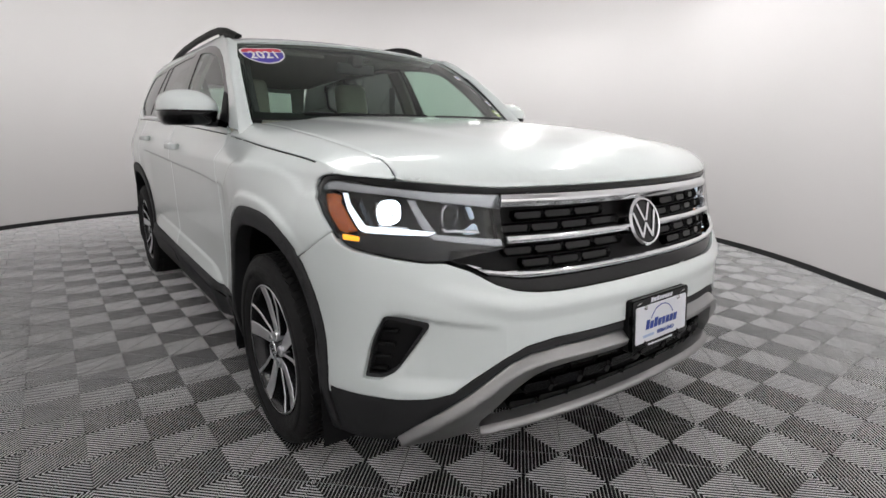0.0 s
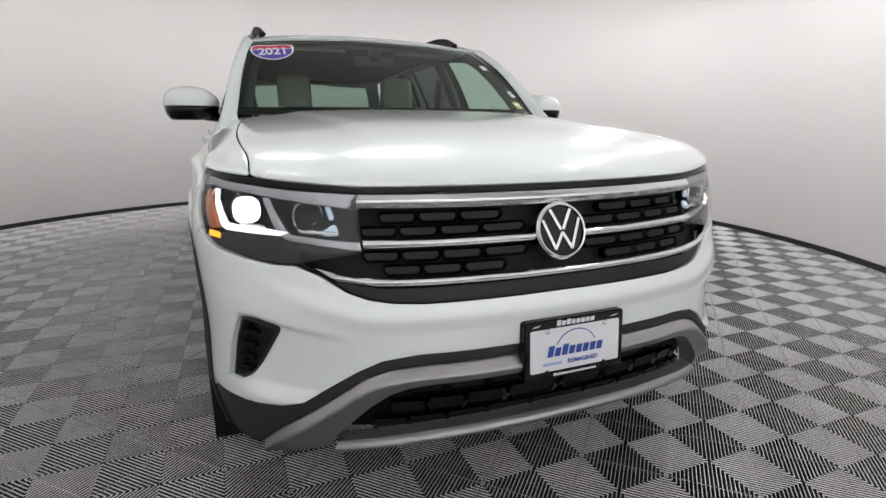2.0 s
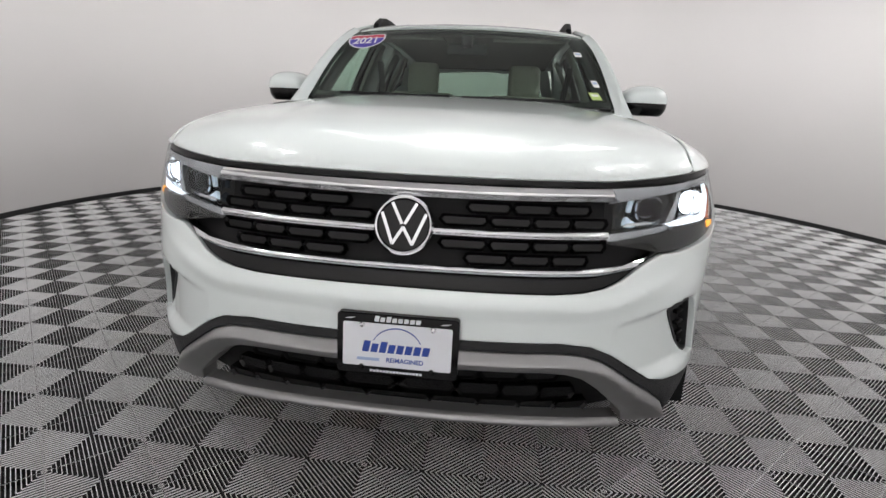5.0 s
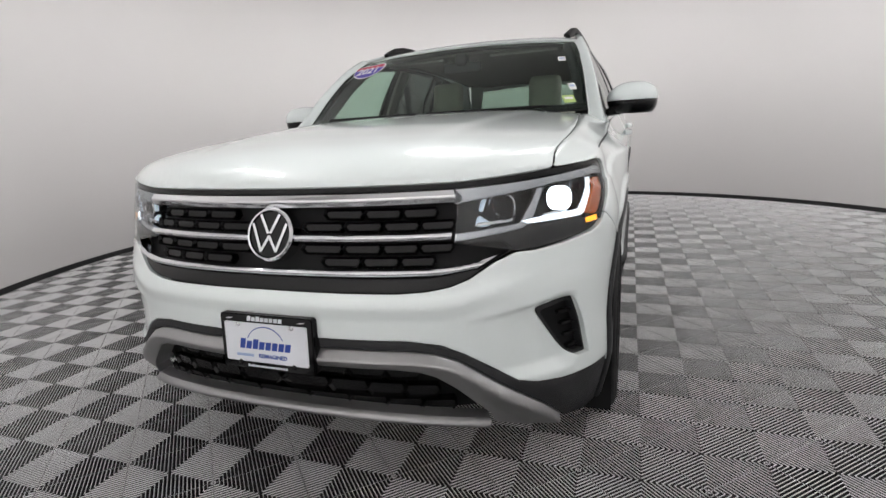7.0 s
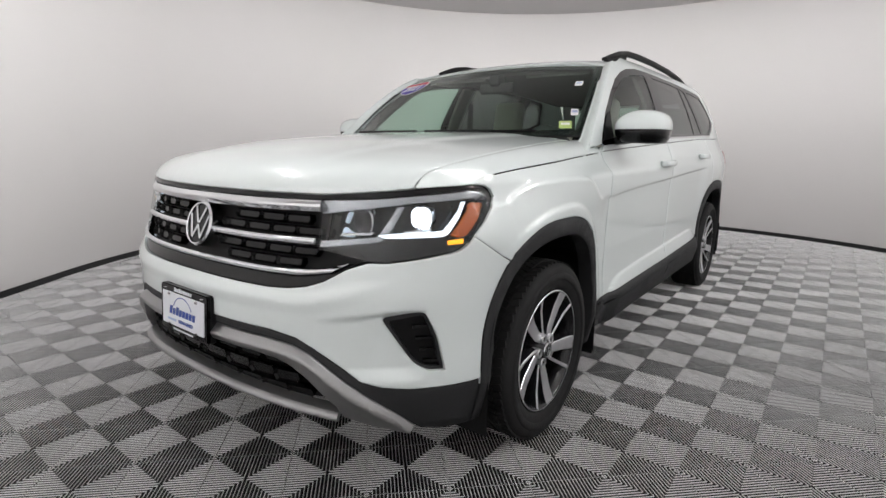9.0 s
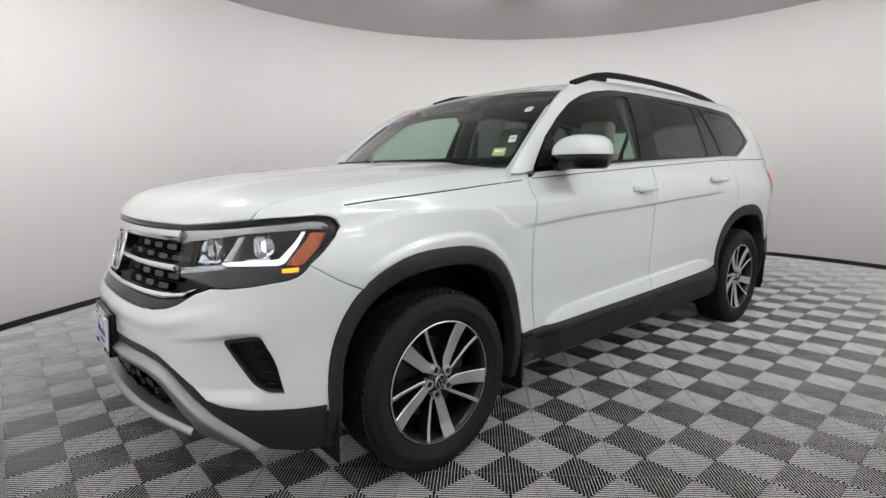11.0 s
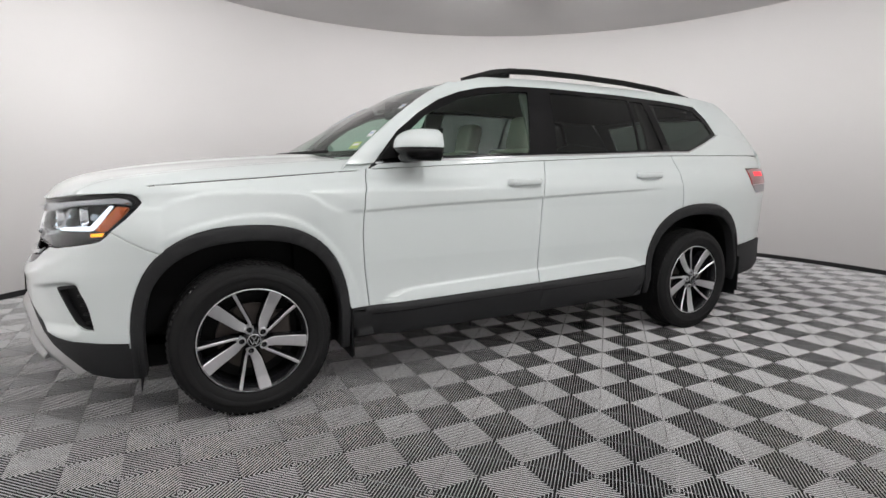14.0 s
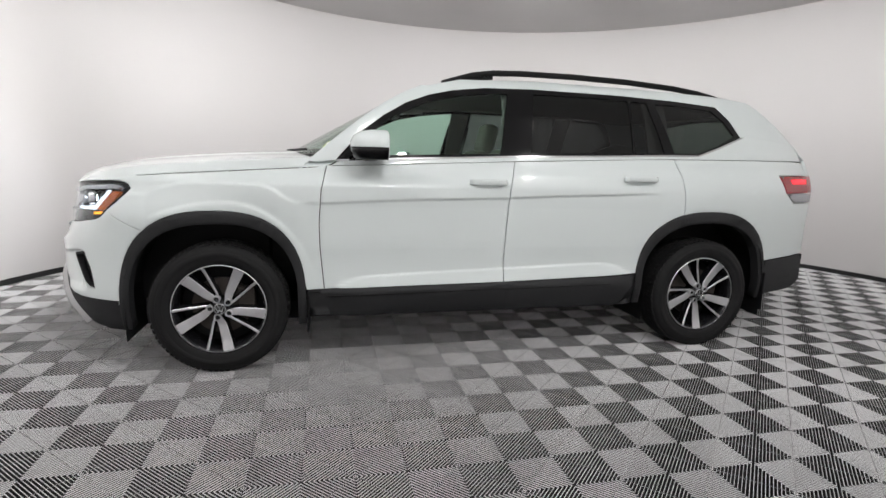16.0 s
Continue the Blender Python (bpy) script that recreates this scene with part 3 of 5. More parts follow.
for row in range(3):
    z = 0.492 - row * 0.052
    reach = (0.28, 0.335, 0.38)[row]
    pitch = 0.078
    for k in range(-6, 7):
        p = (k + 0.5 * (row % 2)) * pitch
        if abs(p) < reach:
            zz = z - (0.16 * p * p if row else 0.08 * p * p)
            w, h = 0.0345, 0.0215
            panel("grille_cell", [(p - w, zz + h), (p + w, zz + h), (p + w * 1.18, zz - 0.001), (p + w * 0.88, zz - h), (p - w * 0.88, zz - h), (p - w * 1.18, zz - 0.001)],
                  front, CELL, lower_grille, scale=F, lift=-0.045, thick=0.03, step=0.1, roll=(0.006, -0.009)).data.shade_flat()

# radiator grille
grille_half = [(0.0, 1.028), (0.15, 1.029), (0.345, 1.034), (0.346, 0.98), (0.342, 0.866), (0.495, 0.847), (0.438, 0.805), (0.384, 0.762), (0.343, 0.745), (0.294, 0.735), (0.0, 0.733)]
grille = panel("grille", both(grille_half), front, BLACK, car, "black radiator grille with three chrome bars", scale=F, lift=-0.045, thick=0.01, roll=None)
frame_half = [(0.0, 0.776), (0.30, 0.774), (0.398, 0.794), (0.450, 0.822), (0.472, 0.836), (0.491, 0.841), (0.438, 0.812), (0.384, 0.770), (0.343, 0.752), (0.294, 0.742), (0.237, 0.738), (0.0, 0.740)]
panel("grille_frame", both(frame_half), front, GLOSS_BLACK, grille, "gloss black lower grille frame", scale=F, lift=-0.008, thick=0.03, step=0.04)
brow = [(p, curve(p, BROW)) for p in (0.0, 0.15, 0.25, 0.343, 0.428, 0.50, 0.58, 0.66, 0.72, 0.776, 0.82, 0.86, 0.90, 0.92, 0.933)]
strip_half = brow + [(0.938, 1.018), (0.912, 0.993), (0.87, 0.952), (0.824, 0.912), (0.801, 0.886), (0.785, 0.888), (0.806, 0.915), (0.852, 0.958), (0.892, 0.996), (0.906, 1.014), (0.900, 1.028), (0.875, 1.040), (0.835, 1.045), (0.74, 1.039), (0.626, 1.031), (0.50, 1.020), (0.348, 1.010), (0.0, 1.007)]
panel("nose_strip", both(strip_half), front, GLOSS_BLACK, grille, "gloss black strip over the grille and headlights", scale=F, lift=-0.008, thick=0.03, step=0.05, roll=(0.002, 0.001))
bars = (("upper", [(0.0, 1.005), (0.16, 1.006), (0.345, 1.009), (0.344, 0.975), (0.16, 0.971), (0.0, 0.969)], 0.004),
        ("middle", [(0.0, 0.892), (0.16, 0.892), (0.338, 0.894), (0.337, 0.875), (0.16, 0.874), (0.0, 0.874)], 0.002),
        ("lower", [(0.0, 0.796), (0.22, 0.796), (0.30, 0.798), (0.38, 0.806), (0.443, 0.826), (0.398, 0.795), (0.318, 0.781), (0.22, 0.779), (0.0, 0.779)], 0.0))
for kind, shape, up in bars:
    upper_edge, lower_edge = sorted(q for q in shape[:len(shape) // 2 + (kind == "lower")]), sorted(q for q in shape[len(shape) // 2 + (kind == "lower"):])

    def ridge(p, z):
        """Each bar has an edge along its middle."""
        high, low = curve(abs(p), upper_edge), curve(abs(p), lower_edge)
        return -0.009 * min(abs(2 * z - high - low) / max(high - low, 0.004), 1.2)
    panel("chrome_bar", both(shape), front, CHROME, grille, "bright chrome grille bar", scale=F, lift=up + 0.008, thick=0.04, step=(0.05, 0.0035), roll=None, relief=ridge)
for band, (low, high) in enumerate(((0.897, 0.967), (0.800, 0.871))):
    pitch = 0.0765
    for k in range(-5, 6):
        for row in range(2):
            p = (k + 0.5 * ((band + row) % 2)) * pitch
            mid = low + (high - low) * (0.26 + 0.50 * row)
            w, h = 0.0335, 0.0150
            if 0.056 < abs(p) - w * 0.3 and abs(p) + w < 0.340:
                hexagon = [(p - w, mid + h), (p + w, mid + h), (p + w * 1.16, mid), (p + w * 0.9, mid - h), (p - w * 0.9, mid - h), (p - w * 1.16, mid)]
                panel("grille_cell", hexagon, front, CELL, grille, scale=F, lift=-0.024, thick=0.03, step=0.2, roll=(0.006, -0.009)).data.shade_flat()
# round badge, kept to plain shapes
badge = put("badge", lathe([(0.0, 0.016), (0.066, 0.014), (0.069, 0.012)], 48), GLOSS_BLACK, grille, "round gloss black badge with chrome ring")
badge.matrix_world = pose(0, -0.874, 0.891, 0, 0, -90) @ pose(0, 0, 0, 0, -17, 0)
put("ring", lathe([(0.069, 0.012), (0.070, 0.019), (0.074, 0.021), (0.079, 0.014), (0.079, -0.03)], 48), CHROME, badge)
for a0, b0, a1, b1 in ((-0.032, 0.057, -0.004, 0.003), (0.032, 0.057, 0.004, 0.003), (-0.058, 0.030, -0.026, -0.050), (-0.026, -0.050, 0.0, -0.006), (0.0, -0.006, 0.026, -0.050), (0.026, -0.050, 0.058, 0.030)):
    d = Vector((a1 - a0, b1 - b0))
    bm = block((0.006, d.length + 0.003, 0.0092), bevel=0.002, segments=2)
    stroke = put("stroke", bm, CHROME, badge)
    stroke.matrix_local = Matrix.Translation((0.016, (a0 + a1) / 2, (b0 + b1) / 2)) @ Matrix.Rotation(math.atan2(d.y, d.x), 4, "X")

# headlights
LENS = glass("clear_lens", (0.9, 0.92, 0.93))
LAMP_GLOW = glow("headlamp_glow", (0.85, 0.92, 1.0), 8)
LED_GLOW = glow("daylight_strip", (0.86, 0.93, 1.0), 1.15)
# lamplight reflected in the inner bowl, put in as a weak glow
COOL_GLEAM = glow("cool_gleam", (0.66, 0.77, 0.88), 0.26)
AMBER_GLOW = glow("amber_glow", (1.0, 0.40, 0.02), 1.3)
AMBER = material("amber_plastic", (0.46, 0.095, 0.008), 0.22, noise_scale=40, amount=0.15, coat=0.6)
LAMP_GREY = material("lamp_grey_plastic", (0.46, 0.47, 0.49), 0.22, metal=0.85, noise_scale=30, amount=0.05)
RED = material("red_lamp_plastic", (0.30, 0.010, 0.016), 0.15, noise_scale=30, amount=0.2, coat=0.8)
RED_GLOW = glow("tail_glow", (1.0, 0.04, 0.06), 0.8)
SMOKED = material("smoked_lamp_cover", (0.008, 0.008, 0.0085), 0.12, noise_scale=12, amount=0.2)


def square_off(bm):
    """Push a round bezel out towards a rounded square."""
    for v in bm.verts:
        r = math.hypot(v.co.y, v.co.z)
        if r > 1e-6:
            k = (abs(v.co.y / r) ** 2.7 + abs(v.co.z / r) ** 2.7) ** (-1 / 2.7)
            v.co.y *= k
            v.co.z *= k
    return bm


lamp_outline = [(0.348, 1.012, 0.004), (0.50, 1.022), (0.626, 1.033), (0.74, 1.043), (0.84, 1.049), (0.90, 1.044), (0.922, 1.018), (0.88, 0.972), (0.818, 0.914), (0.795, 0.886), (0.772, 0.869), (0.742, 0.859), (0.70, 0.853), (0.63, 0.842), (0.545, 0.832), (0.493, 0.832), (0.344, 0.864, 0.004)]
for sx in (1, -1):
    def on(points):
        return [(sx * p[0], *p[1:]) for p in points]
    lamp_unit = panel("headlight", rounded(on(lamp_outline), 0.012), front, GLOSS_BLACK, car, "lit headlight with white daylight strip and amber corner", scale=F, lift=-0.060, thick=0.02, roll=None)
    panel("lens", rounded(on(lamp_outline), 0.012), front, LENS, lamp_unit, scale=F, lift=-0.001, thick=0, roll=None).visible_shadow = False
    panel("top_trim", rounded(on([(0.349, 1.008), (0.50, 1.018), (0.626, 1.029), (0.74, 1.037), (0.835, 1.043), (0.875, 1.038), (0.896, 1.027), (0.898, 1.016), (0.83, 1.021), (0.716, 1.015), (0.624, 1.010), (0.499, 0.996), (0.371, 0.975), (0.340, 0.969)]), 0.003), front, LAMP_GREY, lamp_unit, scale=F, lift=-0.006, thick=0.02, step=0.05)
    panel("lower_lens", rounded(on([(0.342, 0.866), (0.512, 0.890), (0.53, 0.901), (0.706, 0.903), (0.74, 0.895), (0.797, 0.897), (0.79, 0.886), (0.77, 0.872), (0.742, 0.862), (0.70, 0.856), (0.63, 0.845), (0.545, 0.835), (0.495, 0.835)]), 0.003), front, SMOKED, lamp_unit, "smoked grey lower lamp cover", scale=F, lift=-0.010, thick=0.02, step=0.05)
    panel("amber_reflector", rounded(on([(0.886, 1.006), (0.838, 1.010), (0.822, 1.005), (0.732, 0.912), (0.768, 0.905), (0.792, 0.910), (0.847, 0.960)]), 0.006), front, AMBER, lamp_unit, "amber side reflector", scale=F, lift=-0.012, thick=0.01, step=0.03)
    panel("side_marker", on([(0.778, 0.901), (0.720, 0.897), (0.722, 0.884), (0.776, 0.886)]), front, AMBER_GLOW, lamp_unit, "glowing amber side marker", scale=F, lift=-0.006, thick=0.01, step=0.05)
    panel("daylight_strip", on([(0.811, 1.013), (0.797, 1.013), (0.707, 0.929), (0.690, 0.927), (0.550, 0.919), (0.503, 0.913), (0.524, 0.904), (0.704, 0.909), (0.724, 0.916)]), front, LED_GLOW, lamp_unit, "white glowing daylight strip", scale=F, lift=-0.014, thick=0.01, step=0.05)
    panel("divider", on([(0.583, 1.002), (0.560, 1.002), (0.500, 0.907), (0.345, 0.888), (0.344, 0.866), (0.510, 0.892), (0.527, 0.905)]), front, LAMP_GREY, lamp_unit, "silver divider", scale=F, lift=-0.016, thick=0.02, step=0.05)
    # two glowing patches stand for reflections in the inner chamber; neither is a lamp
    panel("inner_lamp", rounded(on([(0.418, 0.981), (0.404, 0.978), (0.397, 0.950), (0.407, 0.945)]), 0.006), front, COOL_GLEAM, lamp_unit, "cool white gleam in the inner lamp bowl", scale=F, lift=-0.030, thick=0.008, step=0.05, roll=(0.003, 0.003))
    panel("inner_reflector", rounded(on([(0.440, 0.913), (0.418, 0.923), (0.400, 0.937), (0.393, 0.930), (0.391, 0.909), (0.415, 0.905)]), 0.006), front, COOL_GLEAM, lamp_unit, scale=F, lift=-0.034, thick=0.008, step=0.05, roll=(0.004, 0.004))
    for p, z, lit in ((0.642, 0.969, True), (0.458, 0.957, False)):
        n = normal_of(front, sx * p, z)
        aim = Vector((0.25 * n.x, -1, 0)).normalized()
        m = Matrix.Translation(Vector(front(sx * p, z)) - n * 0.035) @ aim.to_track_quat("X", "Z").to_matrix().to_4x4()
        projector = put("projector", square_off(lathe([(0.037, -0.01), (0.037, 0.012), (0.034, 0.016), (0.030, 0.004), (0.024, -0.008), (0.015, -0.014)], 32)), CHROME, lamp_unit, "round projector lamp")
        projector.matrix_world = m
        bulb = put("bulb", square_off(lathe([(0.0, 0.002), (0.009, 0.0), (0.016, -0.005), (0.0195, -0.011)] if lit else [(0.0, 0.010), (0.010, 0.008), (0.017, 0.004), (0.023, -0.004)], 32)), LAMP_GLOW if lit else GLOSS_BLACK, projector)
        panel("reflector", on([(p + 0.028, z - 0.034), (p - 0.062, z - 0.040), (p - 0.070, z - 0.049), (p + 0.020, z - 0.046)]), front, CHROME, lamp_unit, scale=F, lift=-0.030, thick=0.01, step=0.05, roll=(0.002, 0.002))
        for f in bulb.data.polygons:
            f.use_smooth = True

# bonnet and wings
bonnet_half = [(x, y + 0.002) for x, y in LIP if x < 0.782]
bonnet_half += [(curve(y, SEAM) - (0.0042 if y < -0.25 else 0.002), y) for y in (-0.643, -0.635, -0.62, -0.60, -0.57, -0.52, -0.46, -0.38, -0.3, -0.2, 0.0, 0.2, 0.35, 0.48)] + [(0.55, 0.40), (0.3, 0.34), (0.0, 0.32)]


def swage(x, y):
    """Two raised lines run along the bonnet."""
    line = 0.40 + 0.16 * min(max((y + 0.9) / 1.2, 0), 1)
    fade = min(max((y + 0.75) / 0.4, 0), 1)
    return 0.0075 * fade / (1 + math.exp((abs(x) - line) / 0.013))


def bonnet_skin(x, y):
    return (x, y, bonnet(x, y))


panel("bonnet", both(bonnet_half), bonnet_skin, PAINT, car, step=0.018, relief=swage, thick=0.03, roll=(0.008, 0.003))
cowl_half = [(0.0, 0.30), (0.3, 0.32), (0.55, 0.38), (0.70, 0.46), (0.80, 0.62), (0.5, 0.62), (0.0, 0.55)]
panel("cowl", both(cowl_half), lambda x, y: (x, y, bonnet(x, y) - 0.03), BLACK, car, "black plastic scuttle under the windscreen", thick=0.02, roll=None)

def wing_bulge(y, z):
    """The wing flares in an arc round the wheel arch."""
    r = math.hypot((y - 0.06) / (0.488 if y > 0.06 else 0.72), (z - 0.40) / 0.5675)
    flare = min(max((1.0 - r) / 0.03, 0), 1)
    fade = min(max((0.56 - y) / 0.08, 0), 1) * min(max((y + 0.42) / 0.20, 0), 1)
    return 0.009 * flare * flare * (3 - 2 * flare) * fade


door_gap = [(0.587, 0.47), (0.566, 0.70), (0.562, 0.843), (0.575, 1.033), (0.607, 1.172)]
b_gap = [(1.646, 0.49), (1.650, 0.70), (1.668, 1.047), (1.704, 1.216)]
c_gap = [(2.812, 0.905), (2.803, 1.046), (2.786, 1.167), (2.752, 1.256)]
for sx in (1, -1):
    seam_end = to_front(-0.342, 0.800)
    wing_line = [(front(0.815 + (seam_end - 0.815) * t, 0.904 - 0.104 * t)[1], 0.9065 - 0.104 * t) for t in (0.0, 0.25, 0.5, 0.75, 1.0)] + [(y, z) for y, z in front_arch if y > -0.336 and z > 0.46] + [(0.492, 0.468)]
    wing_line += [(y - G, z) for y, z in door_gap] + [(y, curve(y, GROOVE) - 0.006) for y in (0.55, 0.3, 0.08, -0.2, -0.37)] + [(-0.385, curve(-0.385, GROOVE))]
    wing_line += [(y, curve(y, GROOVE) + 0.001) for y in (-0.42, -0.45, -0.48, -0.51)] + [(front(p, z)[1], z) for p, z in ((0.87, 1.062), (0.90, 1.058), (0.926, 1.045), (0.939, 1.022), (0.914, 0.993), (0.872, 0.952), (0.826, 0.915))]
    wing = panel("wing", wing_line, flank, PAINT, car, step=(0.014, 0.009), mirror=sx, relief=wing_bulge)
    top = [(y, 0.0) for y in (-0.639, -0.625, -0.60, -0.58, -0.56, -0.53, -0.50, -0.47, -0.44, -0.42, -0.2, 0.08, 0.3, 0.58)] + [(0.63, 0.25), (0.655, 0.5), (0.65, 0.75), (0.62, 1.0), (0.3, 1.0), (0.0, 1.0), (-0.25, 1.0), (-0.40, 1.0), (-0.48, 1.0), (-0.53, 1.0), (-0.57, 1.0), (-0.60, 1.0), (-0.62, 1.0), (-0.640, 1.0)]
    panel("wing_top", top, wing_top, PAINT, wing, scale=(1, 0.2), step=0.03, mirror=sx, thick=0.003, roll=(0.004, 0.001))

    # grey cladding
    for yc, half_in, top_in, half_out, top_out, name in ((0.002, 0.438, 0.843, 0.485, 0.916, "front"), (3.0, 0.430, 0.852, 0.482, 0.928, "rear")):
        foot = 0.26 if name == "front" else 0.32
        outer = arch(yc, half_out - 0.002, top_out - 0.002, foot)
        inner = arch(yc, half_in, top_in, foot)
        clad = panel("arch_moulding", outer + inner[::-1], flank, CLADDING, car, "dark grey textured wheel arch moulding", step=0.05, mirror=sx, lift=0.010, thick=0.06, roll=(0.008, 0.006))
        liner = bmesh.new()
        rings = []
        for depth in (0.0, -0.34):
            rings.append([liner.verts.new((sx * (0.955 + depth), y, z)) for y, z in arch(yc, half_in + 0.02, top_in + 0.02, 0.2)])
        for k in range(len(rings[0]) - 1):
            liner.faces.new((rings[0][k], rings[0][k + 1], rings[1][k + 1], rings[1][k]))
        put("wheel_liner", liner, BLACK, clad)
        tub = bmesh.new()
        tub.faces.new([tub.verts.new((sx * 0.62, y, z)) for y, z in arch(yc, half_in + 0.02, top_in + 0.02, 0.2)])
        put("inner_liner", tub, BLACK, clad)
    sill_line = [(0.492, 0.466), (0.585, 0.468), (1.646, 0.488), (2.518, 0.512), (2.520, 0.31), (2.38, 0.308), (1.66, 0.302), (0.63, 0.296), (0.492, 0.295)]
    sill = panel("sill_moulding", rounded(sill_line, 0.01), flank, CLADDING, car, "dark grey textured sill moulding", step=0.06, mirror=sx, lift=0.008, thick=0.08, roll=(0.012, 0.008),
                 relief=lambda y, z: -0.012 if z < 0.40 else 0.0)
    for y0, y1, z in ((0.60, 1.640, 0.428), (1.652, 2.50, 0.447)):
        panel("sill_line", [(y0, z), (y1, z + (y1 - y0) * 0.023), (y1, z + (y1 - y0) * 0.023 - 0.004), (y0, z - 0.004)], flank, BLACK, sill, mirror=sx, lift=0.010, thick=0.01, roll=None, step=0.2)

    # doors
    front_door = [(y + G, z) for y, z in door_gap] + [(0.64, curve(0.64, GROOVE) - G)] + [(y, curve(y, GROOVE) - G) for y in (1.0, 1.4, 1.69)]
    front_door += [(y - G, z) for y, z in reversed(b_gap)]
    door = panel("front_door", front_door, flank, PAINT, car, step=(0.03, 0.0055), mirror=sx)
    rear_line = [(y + G, z) for y, z in b_gap] + [(y, curve(y, GROOVE) - G) for y in (1.72, 2.1, 2.5, 2.74)]
    rear_line += [(y - G, z) for y, z in reversed(c_gap)] + [(y, z) for y, z in reversed(rear_arch) if y < 2.81 and z > 0.53] + [(2.524, 0.522)]
    rear_door = panel("rear_door", rear_line, flank, PAINT, car, step=(0.03, 0.0055), mirror=sx)
    quarter = [(y + G, z) for y, z in c_gap] + [(y, curve(y, GROOVE) - G) for y in (2.78, 3.1, 3.4, 3.66)] + [(3.83, 1.268), (3.87, 1.184)]
    quarter += [(3.535, 1.178), (3.585, 1.053), (3.66, 0.985), (3.84, 0.985), (3.85, 0.62), (3.475, 0.588)]
    quarter += [(y, z) for y, z in reversed(rear_arch) if y > 2.815 and z > 0.60]
    panel("quarter_panel", quarter, flank, PAINT, car, step=0.045, mirror=sx)
    for host, y, z in ((door, 1.482, 1.094), (rear_door, 2.465, 1.130)):
        dish = panel("handle_dish", rounded([(y - 0.10, z + 0.020), (y + 0.10, z + 0.022), (y + 0.11, z - 0.018), (y - 0.09, z - 0.022)], 0.02), flank, PAINT, host, mirror=sx, lift=-0.001, thick=0, roll=None, step=0.03,
                     relief=lambda u, v: 0.0018)
        path = [(sx * (side(y + a, z) + b), y + a, z + 0.006 * a) for a, b in ((-0.108, 0.006), (-0.09, 0.026), (-0.05, 0.036), (0.0, 0.039), (0.05, 0.037), (0.085, 0.030), (0.106, 0.008))]
        put("handle", sweep(path, oval(12, 0.011, 0.017, 2.6)), PAINT, host, "white pull handle")
        for f in host.children[-1].data.polygons:
            f.use_smooth = True
    # belt moulding and bright strip under the windows
    low = [(y, curve(y, GROOVE) + G) for y in (0.625, 0.99, 1.7, 2.3, 2.77, 3.2, 3.62)] + [(3.83, 1.280)]
    high = [(3.72, 1.392), (3.30, 1.432), (3.262, 1.415), (3.07, 1.338), (2.92, 1.284), (2.70, 1.279), (1.706, 1.243), (0.99, 1.210), (0.675, 1.192)]
    panel("belt_moulding", low + high, flank, PAINT, car, step=0.05, mirror=sx, roll=(0.004, 0.001))
    chrome_line = [(0.66, 1.200), (0.99, 1.219), (1.706, 1.252), (2.70, 1.288), (2.92, 1.293), (3.07, 1.348), (3.262, 1.424), (3.262, 1.415), (3.07, 1.338), (2.92, 1.284), (2.70, 1.279), (1.706, 1.243), (0.99, 1.210), (0.66, 1.191)]
    panel("chrome_strip", chrome_line, flank, CHROME, car, "thin bright strip under the side windows", mirror=sx, lift=0.003, thick=0.01, roll=None, step=0.08)
    # side frame with the windows
    top_line = [(0.655, 1.200), (0.80, 1.366), (0.93, 1.468), (1.065, 1.551), (1.203, 1.606), (1.343, 1.641), (1.558, 1.668), (1.851, 1.678), (2.46, 1.671), (2.80, 1.655), (3.115, 1.629), (3.199, 1.541), (3.262, 1.425)]
    roof_line = [(3.715, 1.390), (3.59, 1.52), (3.46, 1.63), (3.39, 1.674), (3.2, 1.700), (2.6, 1.728), (1.9, 1.737), (1.4, 1.715)] + [(0.50 + 0.68 * v, curve(v, PILLAR)) for v in (1.0, 0.83, 0.6, 0.44, 0.2, 0.0)] + [(0.58, 1.19)]
    panel("side_frame", top_line + [(3.30, 1.430)] + roof_line, flank, PAINT, car, step=0.05, mirror=sx, roll=(0.004, 0.001))
    panel("pillar", [(k / 6, -0.15) for k in range(7)] + [(1.0, k / 10) for k in range(-1, 11)] + [(k / 6, 1.0) for k in range(5, -1, -1)] + [(0.0, k / 10) for k in range(9, -2, -1)],
          pillar, PAINT, car, "white windscreen pillar", scale=(0.09, 0.7), step=0.03, mirror=sx, thick=0.01, roll=None)
    glazing = [(y, z) for y, z in top_line] + [(3.07, 1.348), (2.92, 1.293), (2.70, 1.288), (1.706, 1.252), (0.99, 1.219)]
    panes = (([(0.845, 1.232), (0.865, 1.365), (0.98, 1.462), (1.20, 1.568), (1.40, 1.612), (1.60, 1.634), (1.700, 1.640), (1.622, 1.264)], SIDE_GLASS, door),
             ([(1.800, 1.272), (1.855, 1.646), (2.15, 1.648), (2.497, 1.640), (2.473, 1.293)], PRIVACY, rear_door),
             ([(2.492, 1.293), (2.516, 1.638), (2.635, 1.630), (2.700, 1.300)], PRIVACY, rear_door),
             ([(2.762, 1.302), (2.685, 1.625), (2.85, 1.622), (3.075, 1.600), (3.155, 1.53), (3.215, 1.432), (3.06, 1.358), (2.92, 1.306)], PRIVACY, car))
    panel("window_frame", glazing, flank, GLOSS_BLACK, car, "gloss black frame round the side windows", mirror=sx, lift=-0.003, thick=0.015, roll=None, holes=[rounded(p, 0.012) for p, m, h in panes], step=0.05)
